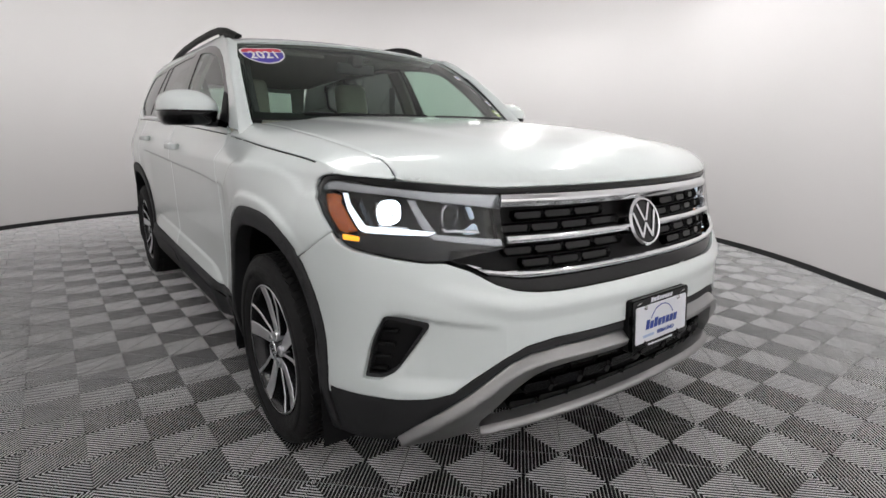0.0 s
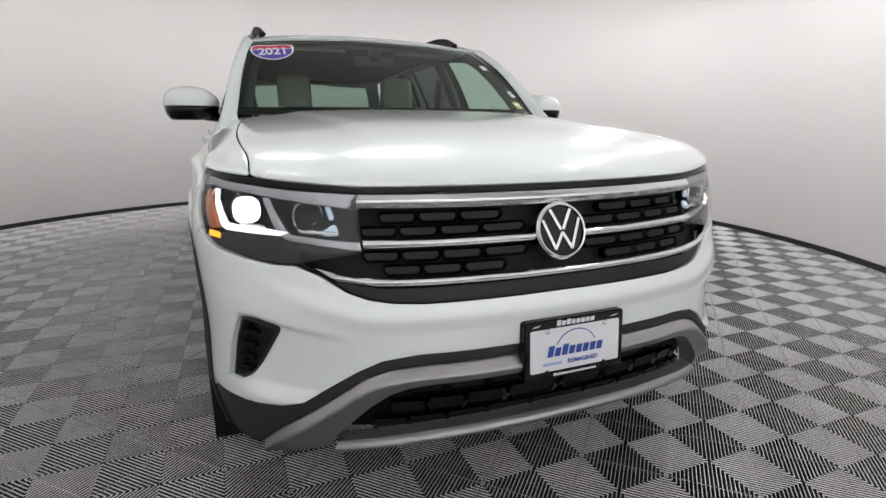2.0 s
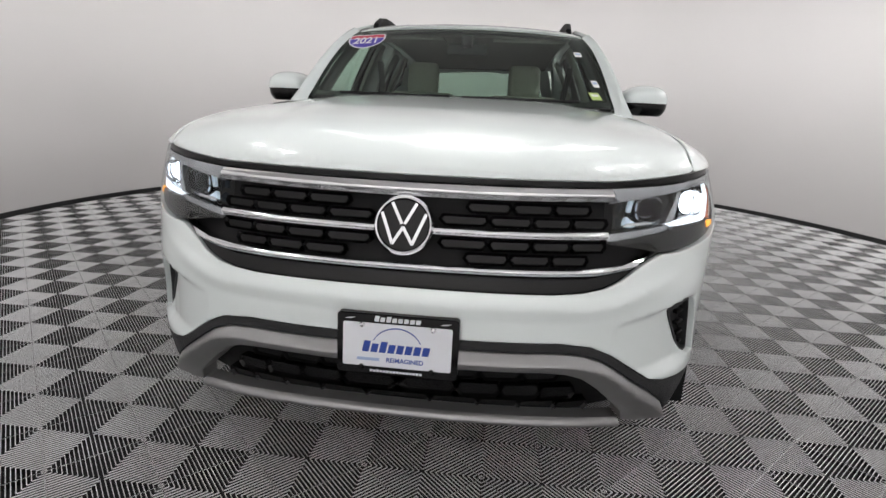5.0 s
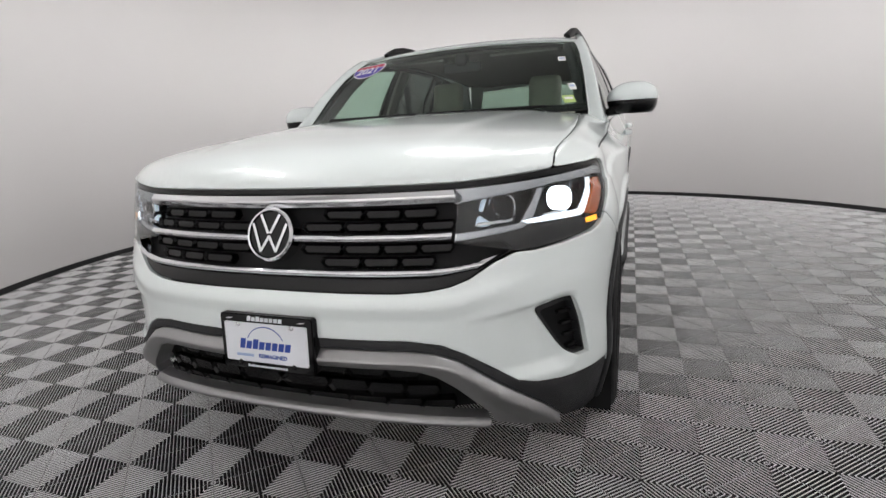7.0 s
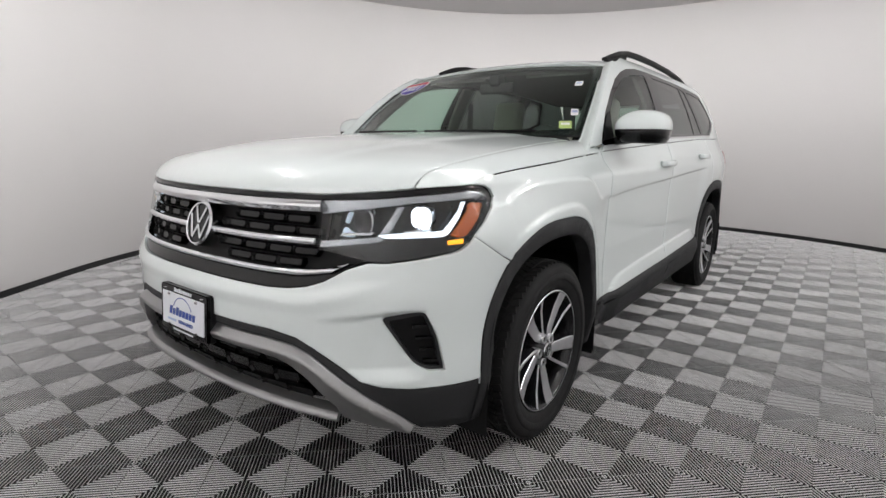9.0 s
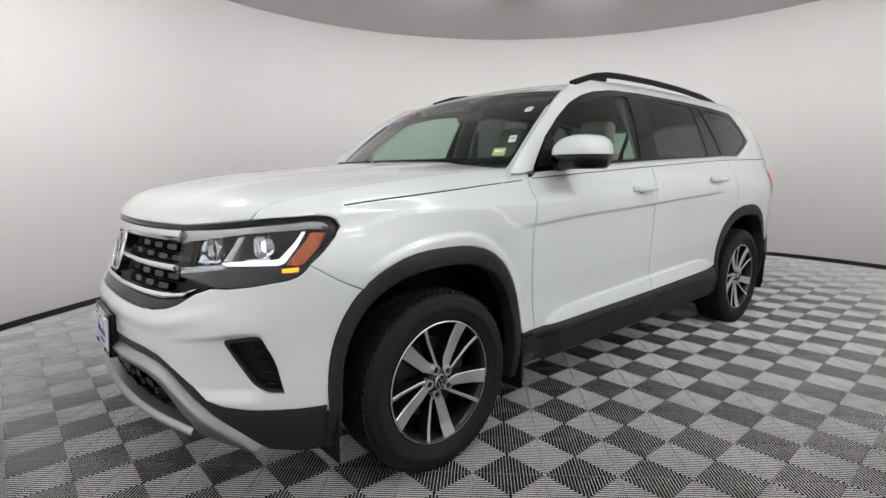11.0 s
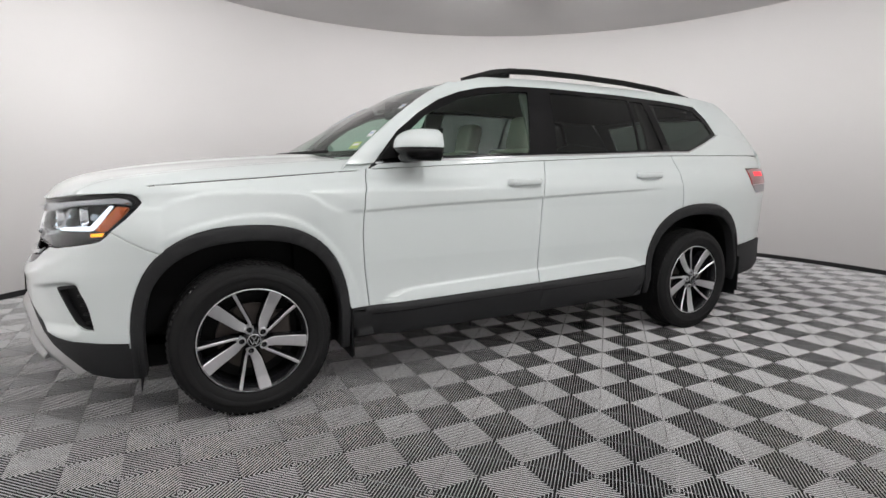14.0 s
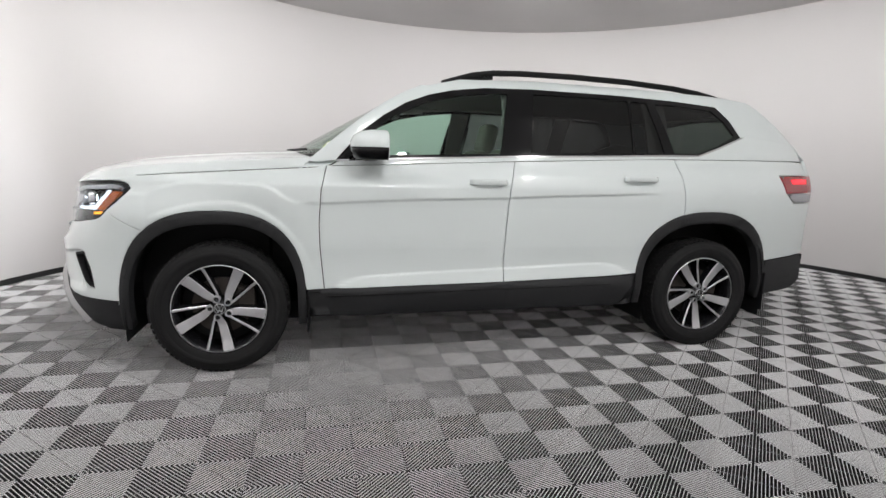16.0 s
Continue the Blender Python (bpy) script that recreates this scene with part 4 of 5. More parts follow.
    for shape, mat, host in panes:
        panel("window", rounded(shape, 0.012), flank, mat, host, "dark tinted privacy glass" if mat is PRIVACY else "clear greenish side glass", mirror=sx, lift=-0.006, thick=0, roll=None, step=0.08).visible_shadow = False
    # dark structure behind the shut lines
    core = [(-0.30, 1.06)] + [(y, curve(y, GROOVE) + 0.002) for y in (-0.2, 0.3, 1.0, 2.0, 3.0, 3.5)] + [(3.62, 1.0), (3.62, 0.62)]
    core += [(y, z) for y, z in reversed(arch(3.0, 0.505, 0.955, 0.32)) if z > 0.33] + [(2.45, 0.34), (0.6, 0.32)] + [(y, z) for y, z in reversed(arch(0.005, 0.525, 0.955, 0.32)) if z > 0.45 and y > -0.42]
    panel("inner_body", core, flank, BLACK, car, mirror=sx, lift=-0.025, thick=0.03, roll=None, step=0.12)
    # tail lamp
    lamp_line = [(3.540, 1.170), (3.86, 1.176), (3.845, 1.062), (3.583, 1.053)]
    rear_lamp = panel("tail_light", rounded(lamp_line, 0.006), flank, RED, car, "red tail light with a clear lower band", mirror=sx, lift=0.004, thick=0.05, step=0.04)
    panel("lamp_glow", rounded([(3.63, 1.150), (3.80, 1.152), (3.79, 1.12), (3.64, 1.118)], 0.005), flank, RED_GLOW, rear_lamp, mirror=sx, lift=0.006, thick=0.005, step=0.05)
    panel("clear_band", rounded([(3.590, 1.048), (3.845, 1.056), (3.84, 0.996), (3.655, 0.992)], 0.006), flank, LAMP_GREY, rear_lamp, mirror=sx, lift=0.003, thick=0.05, step=0.05)
    # rear bumper side and mud flaps
    panel("rear_bumper_side", rounded([(3.475, 0.582), (3.86, 0.612), (3.84, 0.42), (3.76, 0.37), (3.46, 0.345)], 0.012), flank, CLADDING, car, "dark grey rear bumper corner", mirror=sx, lift=0.006, thick=0.05, step=0.05)
    for y0, z0 in ((0.462, 0.215), (3.465, 0.235)):
        flap = block((0.20, 0.012, 0.27), (sx * 0.86, y0, z0 + 0.135), 0.005)
        put("mud_flap", flap, BLACK, car, "black rubber mud flap")

# roof and screens
roof_half = [(0.0, 1.098), (0.3, 1.103), (0.55, 1.112), (0.67, 1.122)] + [(side(y, z) - 0.002, y) for y, z in ((1.4, 1.715), (1.9, 1.737), (2.6, 1.728), (3.2, 1.695), (3.38, 1.665))] + [(0.5, 3.52), (0.0, 3.56)]
panel("roof", both(roof_half), lambda x, y: (x, y, roof(x, y)), PAINT, car, step=0.08, thick=0.02, roll=(0.006, 0.002))


def across(w0, w1, v0, v1, n=8):
    """A rectangle on the windscreen, with points along its long sides."""
    return [(w0 + (w1 - w0) * k / n, v1) for k in range(n + 1)] + [(w1 + (w0 - w1) * k / n, v0) for k in range(n + 1)]


W = (0.78, 0.95)
windscreen = panel("windscreen", across(-0.985, 0.985, 0.02, 0.985), screen, WINDSCREEN, car, "green tinted laminated windscreen", scale=W, thick=0, roll=None, step=0.06)
windscreen.visible_shadow = False
panel("screen_border", across(-0.99, 0.99, 0.0, 0.99), screen, GLOSS_BLACK, windscreen, "black printed border of the windscreen", scale=W, lift=-0.003, thick=0, roll=None, step=0.06,
      holes=[rounded([(-0.945, 0.075), (-0.935, 0.955), (0.0, 0.955), (0.935, 0.955), (0.945, 0.075), (0.0, 0.075)], 0.03)])
for sx in (1, -1):
    path = [(sx * (side(y, z) - 0.012 - 0.004), y, z) for y, z in [(1.26, 1.700), (1.34, 1.722), (1.45, 1.752), (1.58, 1.772), (1.75, 1.780), (2.1, 1.782), (2.5, 1.772), (2.85, 1.752), (3.05, 1.730), (3.2, 1.705), (3.29, 1.680)]]
    path = [(sx * curve(y, ((1.2, 0.600), (1.5, 0.622), (2.6, 0.628), (3.3, 0.605))), y, z) for x, y, z in path]
    rail = put("roof_rail", sweep(path, lambda s: oval(10, 0.017, 0.010 + 0.008 * min(1, 6 * s, 6 * (1 - s)), 3)), BLACK, car, "raised black roof rail")
    for line in (((1.27, 1.690), (1.36, 1.712), (1.46, 1.735), (1.58, 1.752)), ((3.0, 1.722), (3.12, 1.700), (3.22, 1.682), (3.28, 1.668))):
        put("rail_foot", sweep([(sx * 0.612, y, z) for y, z in line], oval(10, 0.014, 0.018, 3)), BLACK, rail)
for w0, w1 in ((-0.72, -0.02), (0.05, 0.74)):
    ends = [Vector(screen(w0 + (w1 - w0) * k / 8, 0.035)) + Vector((0, -0.02, 0.012)) for k in range(9)]
    put("wiper", sweep([tuple(e) for e in ends], oval(6, 0.008, 0.008)), BLACK, car, "black wiper blade")

# rear end
gate_half = [(0.0, 1.30), (0.80, 1.285), (0.83, 1.0), (0.82, 0.62), (0.0, 0.60)]
panel("tailgate", both(gate_half), tail, PAINT, car, step=0.08)
panel("rear_window", both([(0.0, 1.61), (0.56, 1.58), (0.68, 1.33), (0.0, 1.34)]), tail, REAR_GLASS, car, "tinted rear window", thick=0, roll=None, step=0.1).visible_shadow = False
panel("rear_frame", both([(0.0, 1.70), (0.66, 1.672), (0.80, 1.29), (0.0, 1.30)]), tail, PAINT, car, lift=-0.003, step=0.08, holes=[both([(0.0, 1.61), (0.56, 1.58), (0.68, 1.33), (0.0, 1.34)])])
panel("rear_bumper", both([(0.0, 0.59), (0.84, 0.61), (0.83, 0.42), (0.70, 0.34), (0.0, 0.33)]), tail, CLADDING, car, "dark grey lower rear bumper", step=0.1, thick=0.1)

# underside
put("underbody", block((1.24, 4.2, 0.20), (0, 1.55, 0.38), 0.03), BLACK, car)
put("engine_bay", block((1.30, 0.95, 0.62), (0, -0.22, 0.66), 0.05), BLACK, car)
put("cabin_floor", block((1.74, 1.85, 0.10), (0, 1.55, 0.50), 0.02), BLACK, car)

# door mirrors
for sx in (1, -1):
    def egg(cx, cy, cz, ax, ay, az, low, high, inset=0.0, power=2.7, n=20, m=32):
        bm = bmesh.new()
        rows = []
        for i in range(n + 1):
            lat = -math.pi / 2 + math.pi * i / n
            z = az * math.copysign(abs(math.sin(lat)) ** (2 / power), math.sin(lat))
            z = min(max(z, low), high)
            rad = max(1 - abs(z / az) ** power, 0) ** (1 / power)
            row = []
            for k in range(m):
                a = 2 * math.pi * k / m
                c, s = math.cos(a), math.sin(a)
                px = ax * rad * math.copysign(abs(c) ** (2 / power), c)
                py = ay * rad * math.copysign(abs(s) ** (2 / power), s)
                taper = 1 - 0.30 * max(-px / ax, 0) ** 2
                row.append(bm.verts.new((sx * (cx + px * (1 - inset)), cy + min(py * (1 - inset), 0.045), cz + z * taper)))
            rows.append(row)
        for a, b in zip(rows, rows[1:]):
            for k in range(m):
                bm.faces.new((a[k], a[(k + 1) % m], b[(k + 1) % m], b[k]))
        bm.faces.new(rows[-1])
        bm.faces.new(rows[0][::-1])
        bmesh.ops.remove_doubles(bm, verts=bm.verts[:], dist=1e-5)
        bmesh.ops.recalc_face_normals(bm, faces=bm.faces)
        for f in bm.faces:
            f.smooth = True
        return bm
    wing_mirror = put("wing_mirror", egg(0.992, 0.84, 1.275, 0.127, 0.150, 0.092, -0.004, 0.092), PAINT, car, "white door mirror with a black lower shell")
    put("lower_shell", egg(0.992, 0.84, 1.275, 0.127, 0.150, 0.092, -0.070, -0.002, 0.015), GLOSS_BLACK, wing_mirror)
    put("mirror_glass", block((0.20, 0.004, 0.12), (sx * 1.0, 0.887, 1.28), 0.0015), CHROME, wing_mirror)
    put("mirror_arm", sweep([(sx * 0.87, 0.80, 1.217), (sx * 0.91, 0.81, 1.220), (sx * 0.96, 0.828, 1.230)], oval(10, 0.05, 0.022, 3)), GLOSS_BLACK, wing_mirror)
    panel("sail_panel", [(0.685, 1.215), (0.835, 1.232), (0.855, 1.365), (0.80, 1.345)], flank, BLACK, wing_mirror, mirror=sx, lift=0.002, thick=0.02, roll=None)


# wheels
def wheel_at(m):
    """A twenty inch alloy wheel whose outer face looks along +x."""
    hub = new("wheel")
    hub.parent = car
    hub["label"] = "alloy wheel with machined double spokes and black tyre"
    tyre_profile = [(0.252, 0.092), (0.268, 0.108), (0.285, 0.115), (0.315, 0.121), (0.345, 0.119), (0.362, 0.108), (0.371, 0.090), (0.374, 0.05), (0.375, 0.0), (0.374, -0.05), (0.371, -0.090), (0.362, -0.108), (0.33, -0.120), (0.285, -0.112), (0.262, -0.095), (0.262, 0.0)]
    tyre = put("tyre", lathe(tyre_profile, 72, closed=True), RUBBER, hub, "black road tyre")
    blocks = bmesh.new()
    for row, x in enumerate((-0.082, -0.045, 0.0, 0.045, 0.082)):
        n = 72
        for k in range(n):
            a = 2 * math.pi * (k + 0.5 * (row % 2)) / n
            r = 0.3745 if abs(x) < 0.08 else 0.3715
            bmesh.ops.create_cube(blocks, size=1, matrix=Matrix.Rotation(a, 4, "X") @ Matrix.Translation((x, 0, r)) @ Matrix.Rotation(0.35 * (-1) ** row, 4, "Z") @ Matrix.Diagonal((0.032, 0.024, 0.008, 1)))
    put("tread", blocks, RUBBER, tyre)
    side_ring = lathe([(0.300, 0.1195), (0.302, 0.1225), (0.330, 0.1235), (0.332, 0.1205)], 72)
    put("sidewall_band", side_ring, RUBBER, tyre)
    rim = put("rim", lathe([(0.254, 0.092), (0.256, 0.104), (0.251, 0.107), (0.245, 0.102), (0.238, 0.088), (0.230, 0.05), (0.226, -0.09), (0.262, -0.1)], 72), WHEEL_BLACK, hub, "gloss black rim with machined lip")
    put("machined_lip", lathe([(0.2565, 0.1045), (0.2535, 0.1078), (0.2510, 0.1066)], 72), ALLOY, rim)
    put("brake_disc", lathe([(0.06, 0.005), (0.06, 0.012), (0.165, 0.012), (0.165, -0.012), (0.06, -0.012)], 48), DISC, hub, "steel brake disc")
    put("back_plate", lathe([(0.0, -0.04), (0.235, -0.04)], 48), BLACK, hub)
    calliper = put("calliper", block((0.06, 0.10, 0.16), (0.0, 0.135, 0.03), 0.012), DISC, hub)
    put("hub_face", lathe([(0.0, 0.098), (0.034, 0.098), (0.038, 0.092), (0.050, 0.080), (0.058, 0.066), (0.060, 0.0)], 40), WHEEL_BLACK, hub)
    cap = put("hub_cap", lathe([(0.0, 0.102), (0.028, 0.101), (0.031, 0.098)], 32), GLOSS_BLACK, hub)
    put("cap_ring", lathe([(0.0275, 0.1015), (0.0285, 0.104), (0.032, 0.103), (0.033, 0.096)], 32), CHROME, cap)
    for a0, b0, a1, b1 in ((-0.012, 0.022, 0.0, 0.002), (0.012, 0.022, 0.0, 0.002), (-0.021, 0.010, -0.009, -0.020), (-0.009, -0.020, 0.0, -0.003), (0.0, -0.003, 0.009, -0.020), (0.009, -0.020, 0.021, 0.010)):
        d = Vector((a1 - a0, b1 - b0))
        stroke = put("stroke", block((0.003, d.length + 0.003, 0.004), bevel=0), CHROME, cap)
        stroke.matrix_local = Matrix.Translation((0.1025, (a0 + a1) / 2, (b0 + b1) / 2)) @ Matrix.Rotation(math.atan2(d.y, d.x), 4, "X")
    wide = ((0.249, 63.5, 0.062), (0.19, 62.8, 0.055), (0.10, 59.5, 0.046), (0.080, 55.0, 0.042), (0.064, 50.0, 0.034), (0.050, 46.0, 0.026))
    narrow = ((0.249, 37.0, 0.017), (0.19, 35.6, 0.015), (0.090, 28.5, 0.013), (0.074, 27.0, 0.013), (0.060, 26.0, 0.013), (0.048, 28.0, 0.012))
    for k in range(5):
        turn = 2 * math.pi * k / 5
        for course in (wide, narrow):
            bm = bmesh.new()
            cuts = []
            mids = [Vector((math.cos(radians(a)), math.sin(radians(a)))) * r for r, a, w in course]
            for i, (r, a, w) in enumerate(course):
                t = (r - 0.044) / 0.205
                along = (mids[min(i + 1, 5)] - mids[max(i - 1, 0)]).normalized()
                perp = Vector((-along.y, along.x))
                if i == 0:
                    perp = Vector((-mids[0].y, mids[0].x)).normalized() * -1
                face = 0.084 + 0.022 * t - 0.010 * math.sin(math.pi * max(t, 0))
                cuts.append([bm.verts.new((x, *(mids[i] + perp * o))) for x, o in ((face - 0.055, -w / 2 - 0.006), (face - 0.003, -w / 2), (face, -w / 2 + 0.003), (face, w / 2 - 0.003), (face - 0.003, w / 2), (face - 0.055, w / 2 + 0.006))])
            for p, q in zip(cuts, cuts[1:]):
                for i in range(6):
                    f = bm.faces.new((p[i], p[(i + 1) % 6], q[(i + 1) % 6], q[i]))
                    f.material_index = 1 if i in (1, 2, 3) else 0
            bm.faces.new(cuts[0])
            bm.faces.new(cuts[-1][::-1])
            bmesh.ops.recalc_face_normals(bm, faces=bm.faces)
            spoke = put("spoke", bm, WHEEL_BLACK, hub, "machined silver spoke with black sides")
            spoke.data.materials.append(ALLOY)
            spoke.matrix_local = Matrix.Rotation(turn, 4, "X")
        a = turn + radians(38)
        seat_of = Matrix.Translation((0, 0.055 * math.cos(a), 0.055 * math.sin(a)))
        boss = put("bolt_boss", lathe([(0.0135, 0.080), (0.0145, 0.0945), (0.0195, 0.0945), (0.0215, 0.090), (0.023, 0.06)], 20), ALLOY, hub)
        boss.matrix_local = seat_of
        nut = put("wheel_bolt", lathe([(0.0, 0.0905), (0.006, 0.0905), (0.008, 0.087), (0.0140, 0.083)], 16), WHEEL_BLACK, hub)
        nut.matrix_local = seat_of
    for o in (hub, *hub.children_recursive):
        if o.type == "MESH" and o.name.split(".")[0] in ("tyre", "rim", "machined_lip", "hub_face", "hub_cap", "cap_ring", "sidewall_band"):
            for f in o.data.polygons:
                f.use_smooth = True
    hub.matrix_world = m
    return hub


# the body is drawn to a first set of proportions and brought to its true ones here
PROPORTION = Matrix.Diagonal((0.985, 1.0, 0.972, 1.0))


def proportion(ob, own=False):
    """Brings a part and its sub-parts to the car's true proportions; parts with a pose of their own keep their shape."""
    moved = own or any(abs(a - b) > 1e-6 for r, q in zip(ob.matrix_basis, Matrix.Identity(4)) for a, b in zip(r, q))
    if moved:
        if not own:
            p = ob.matrix_basis.translation
            ob.matrix_basis = Matrix.Translation((p.x * -0.015, 0, p.z * -0.028)) @ ob.matrix_basis
    elif ob.type == "MESH" and ob.data.users == 1:
        ob.data.transform(PROPORTION)
    for child in ob.children:
        proportion(child, moved)


def stand_wheels():
    hub, size, out = 0.356, 0.949, 0.836
    scale = Matrix.Diagonal((size, size, size, 1))
    left = wheel_at(pose(out, 0, hub) @ scale)
    copy_thing(left, pose(out, 2.979, hub, -8.5, 0, 0))
    right = wheel_at(pose(-out, 0, hub, 0, 0, 180) @ pose(0, 0, 0, -31, 0, 0) @ scale)
    copy_thing(right, pose(-out, 2.979, hub, 35, 0, 180))

# inside the cabin
LEATHER = material("beige_leather", (0.52, 0.49, 0.43), 0.5, noise_scale=14, amount=0.08, bump=0.15, bump_scale=400)
TRIM = material("dark_cabin_plastic", (0.03, 0.03, 0.032), 0.6, noise_scale=20, amount=0.2)
HEADLINER = material("grey_headliner", (0.24, 0.235, 0.22), 0.9, noise_scale=60, amount=0.06)
roof_inner = both([(0.0, 1.20), (0.45, 1.22), (0.60, 1.30)] + [(0.62, y) for y in (1.9, 2.6, 3.2)] + [(0.45, 3.40), (0.0, 3.45)])
panel("headliner", roof_inner, lambda x, y: (x, y, roof(x, y) - 0.055), HEADLINER, car, "pale grey headliner", thick=0.015, roll=None, step=0.12)
dash = sweep([(x, 0.66 + 0.10 * (x / 0.8) ** 2, 1.06) for x in (-0.80, -0.6, -0.3, 0.0, 0.3, 0.6, 0.80)], [(-0.30, 0.085), (-0.10, 0.125), (0.05, 0.12), (0.20, 0.08), (0.22, 0.0), (0.12, -0.25), (-0.30, -0.25)])
put("dashboard", dash, TRIM, car, "dark grey dashboard")
put("instrument_hood", sweep([(0.20, 0.79, 1.19), (0.26, 0.78, 1.215), (0.38, 0.78, 1.225), (0.50, 0.78, 1.215), (0.56, 0.79, 1.19)], oval(10, 0.09, 0.022)), TRIM, car)
bm = bmesh.new()
ring_pts = [(0.38 + 0.185 * math.cos(a), 0, 0.185 * math.sin(a)) for a in [2 * math.pi * k / 32 for k in range(32)]]
rows = []
for k, p in enumerate(ring_pts):
    a = 2 * math.pi * k / 32
    rows.append([bm.verts.new((0.38 + (0.185 + 0.015 * math.cos(b)) * math.cos(a), 0.015 * math.sin(b), (0.185 + 0.015 * math.cos(b)) * math.sin(a))) for b in [2 * math.pi * j / 8 for j in range(8)]])
for i in range(32):
    for j in range(8):
        bm.faces.new((rows[i][j], rows[(i + 1) % 32][j], rows[(i + 1) % 32][(j + 1) % 8], rows[i][(j + 1) % 8]))
bmesh.ops.transform(bm, verts=bm.verts[:], matrix=Matrix.Translation((0, 1.02, 1.08)) @ Matrix.Rotation(radians(-22), 4, "X"))
steering = put("steering_wheel", bm, TRIM, car, "dark steering wheel")
put("wheel_centre", block((0.34, 0.04, 0.06), (0.38, 1.02, 1.08), 0.015), TRIM, steering)


def seat_at(x, y, width, z=0.72, back=0.66, head=True):
    """A padded seat facing the nose."""
    seat = new("seat")
    seat.parent = car
    seat["label"] = "beige leather seat"
    put("cushion", block((width, 0.52, 0.17), (x, y, z), 0.06, 4), LEATHER, seat)
    rest = block((width, 0.15, back), (0, 0, back / 2), 0.055, 4)
    bmesh.ops.transform(rest, verts=rest.verts[:], matrix=Matrix.Translation((x, y + 0.22, z + 0.02)) @ Matrix.Rotation(radians(-16), 4, "X"))
    put("backrest", rest, LEATHER, seat)
    if head:
        for hx in ((0,) if width < 0.8 else (-0.42, 0.42)):
            pillow = block((0.235, 0.12, 0.25), (0, 0, 0), 0.058, 5)
            bmesh.ops.transform(pillow, verts=pillow.verts[:], matrix=Matrix.Translation((x + hx, y + 0.22 + back * 0.276 + 0.055, z + back + 0.105)) @ Matrix.Rotation(radians(-12), 4, "X"))
            headrest = put("headrest", pillow, LEATHER, seat)
            for f in headrest.data.polygons:
                f.use_smooth = True
            for px in (-0.05, 0.05):
                put("headrest_post", sweep([(x + hx + px, y + 0.22 + back * 0.276, z + back - 0.05), (x + hx + px, y + 0.22 + back * 0.276 + 0.04, z + back + 0.05)], oval(8, 0.006, 0.006)), CHROME, headrest)
    for c in seat.children:
        for f in c.data.polygons:
            f.use_smooth = True
    return seat


seat_at(0.38, 1.42, 0.50, 0.70, 0.60)
seat_at(-0.38, 1.42, 0.50, 0.70, 0.60)
seat_at(0.0, 2.30, 1.32, 0.70, 0.52, False)
seat_at(0.0, 3.05, 1.14, 0.72, 0.46, False)
for sx in (1, -1):
    panel("door_lining", [(0.70, 0.60), (0.70, 1.19), (1.70, 1.235), (2.70, 1.27), (2.70, 0.70), (1.7, 0.60)], flank, TRIM, car, mirror=sx, lift=-0.075, thick=0.015, roll=None, step=0.15)
    belt = [(sx * 0.70, 1.78, 1.52), (sx * 0.66, 1.72, 1.30), (sx * 0.64, 1.66, 1.0)]
    put("seat_belt", sweep(belt, [(-0.022, -0.002), (0.022, -0.002), (0.022, 0.002), (-0.022, 0.002)]), TRIM, car)
    for y0, y1 in ((1.66, 1.80), (2.62, 2.76)):
        panel("pillar_trim", [(y0, 1.22), (y1, 1.22), (y1 + 0.02, 1.66), (y0 + 0.02, 1.66)], flank, HEADLINER, car, mirror=sx, lift=-0.05, thick=0.02, roll=None, step=0.1)
    post = [(sx * (screen(0.965, v)[0] - 0.03), screen(0.965, v)[1] + 0.05, screen(0.965, v)[2] - 0.02) for v in (0.02, 0.25, 0.5, 0.75, 1.0)]
    put("pillar_lining", sweep(post, oval(10, 0.035, 0.028)), TRIM, car)
mirror_housing = put("interior_mirror", block((0.24, 0.035, 0.065), (0, 1.06, 1.545), 0.016), TRIM, car, "dark interior mirror")
put("mirror_stem", block((0.07, 0.10, 0.07), (0, 1.06, 1.590), 0.025), TRIM, mirror_housing)
for sx in (1, -1):
    put("sun_visor", block((0.42, 0.17, 0.02), (sx * 0.36, 1.24, 1.615), 0.008), HEADLINER, car)


for o in list(car.children):
    proportion(o)
stand_wheels()


# lettering and stickers
def words(text, size, mat, parent, m, name="lettering", depth=0.0006):
    data = bpy.data.curves.new(name, "FONT")
    data.body, data.size, data.extrude, data.align_x, data.align_y = text, size, depth, "CENTER", "CENTER"
    data.offset = size * 0.02
    holder = bpy.data.objects.new(name, data)
    scene.collection.objects.link(holder)
    mesh = bpy.data.meshes.new_from_object(holder.evaluated_get(bpy.context.evaluated_depsgraph_get()))
    bpy.data.objects.remove(holder)
    mesh.materials.clear()
    mesh.materials.append(mat)
    ob = new(name, mesh)
    ob.parent = parent
    ob.matrix_local = m
    return ob


def plaque(outline, thick, mat, name, parent, m, label="", bevel=0.0):
    bm = bmesh.new()
    face = bm.faces.new([bm.verts.new((x, y, 0)) for x, y in outline])
    grown = bmesh.ops.extrude_face_region(bm, geom=[face])
    bmesh.ops.translate(bm, vec=(0, 0, thick), verts=[v for v in grown["geom"] if isinstance(v, bmesh.types.BMVert)])
    bmesh.ops.recalc_face_normals(bm, faces=bm.faces)
    if bevel:
        bmesh.ops.bevel(bm, geom=[e for e in bm.edges if e.verts[0].co.z > thick * 0.9 and e.verts[1].co.z > thick * 0.9], offset=bevel, segments=2, affect="EDGES")
    ob = put(name, bm, mat, parent, label)
    ob.matrix_local = m
    return ob


def bar(x0, x1, y0, y1):
    return [(x0, y0), (x1, y0), (x1, y1), (x0, y1)]


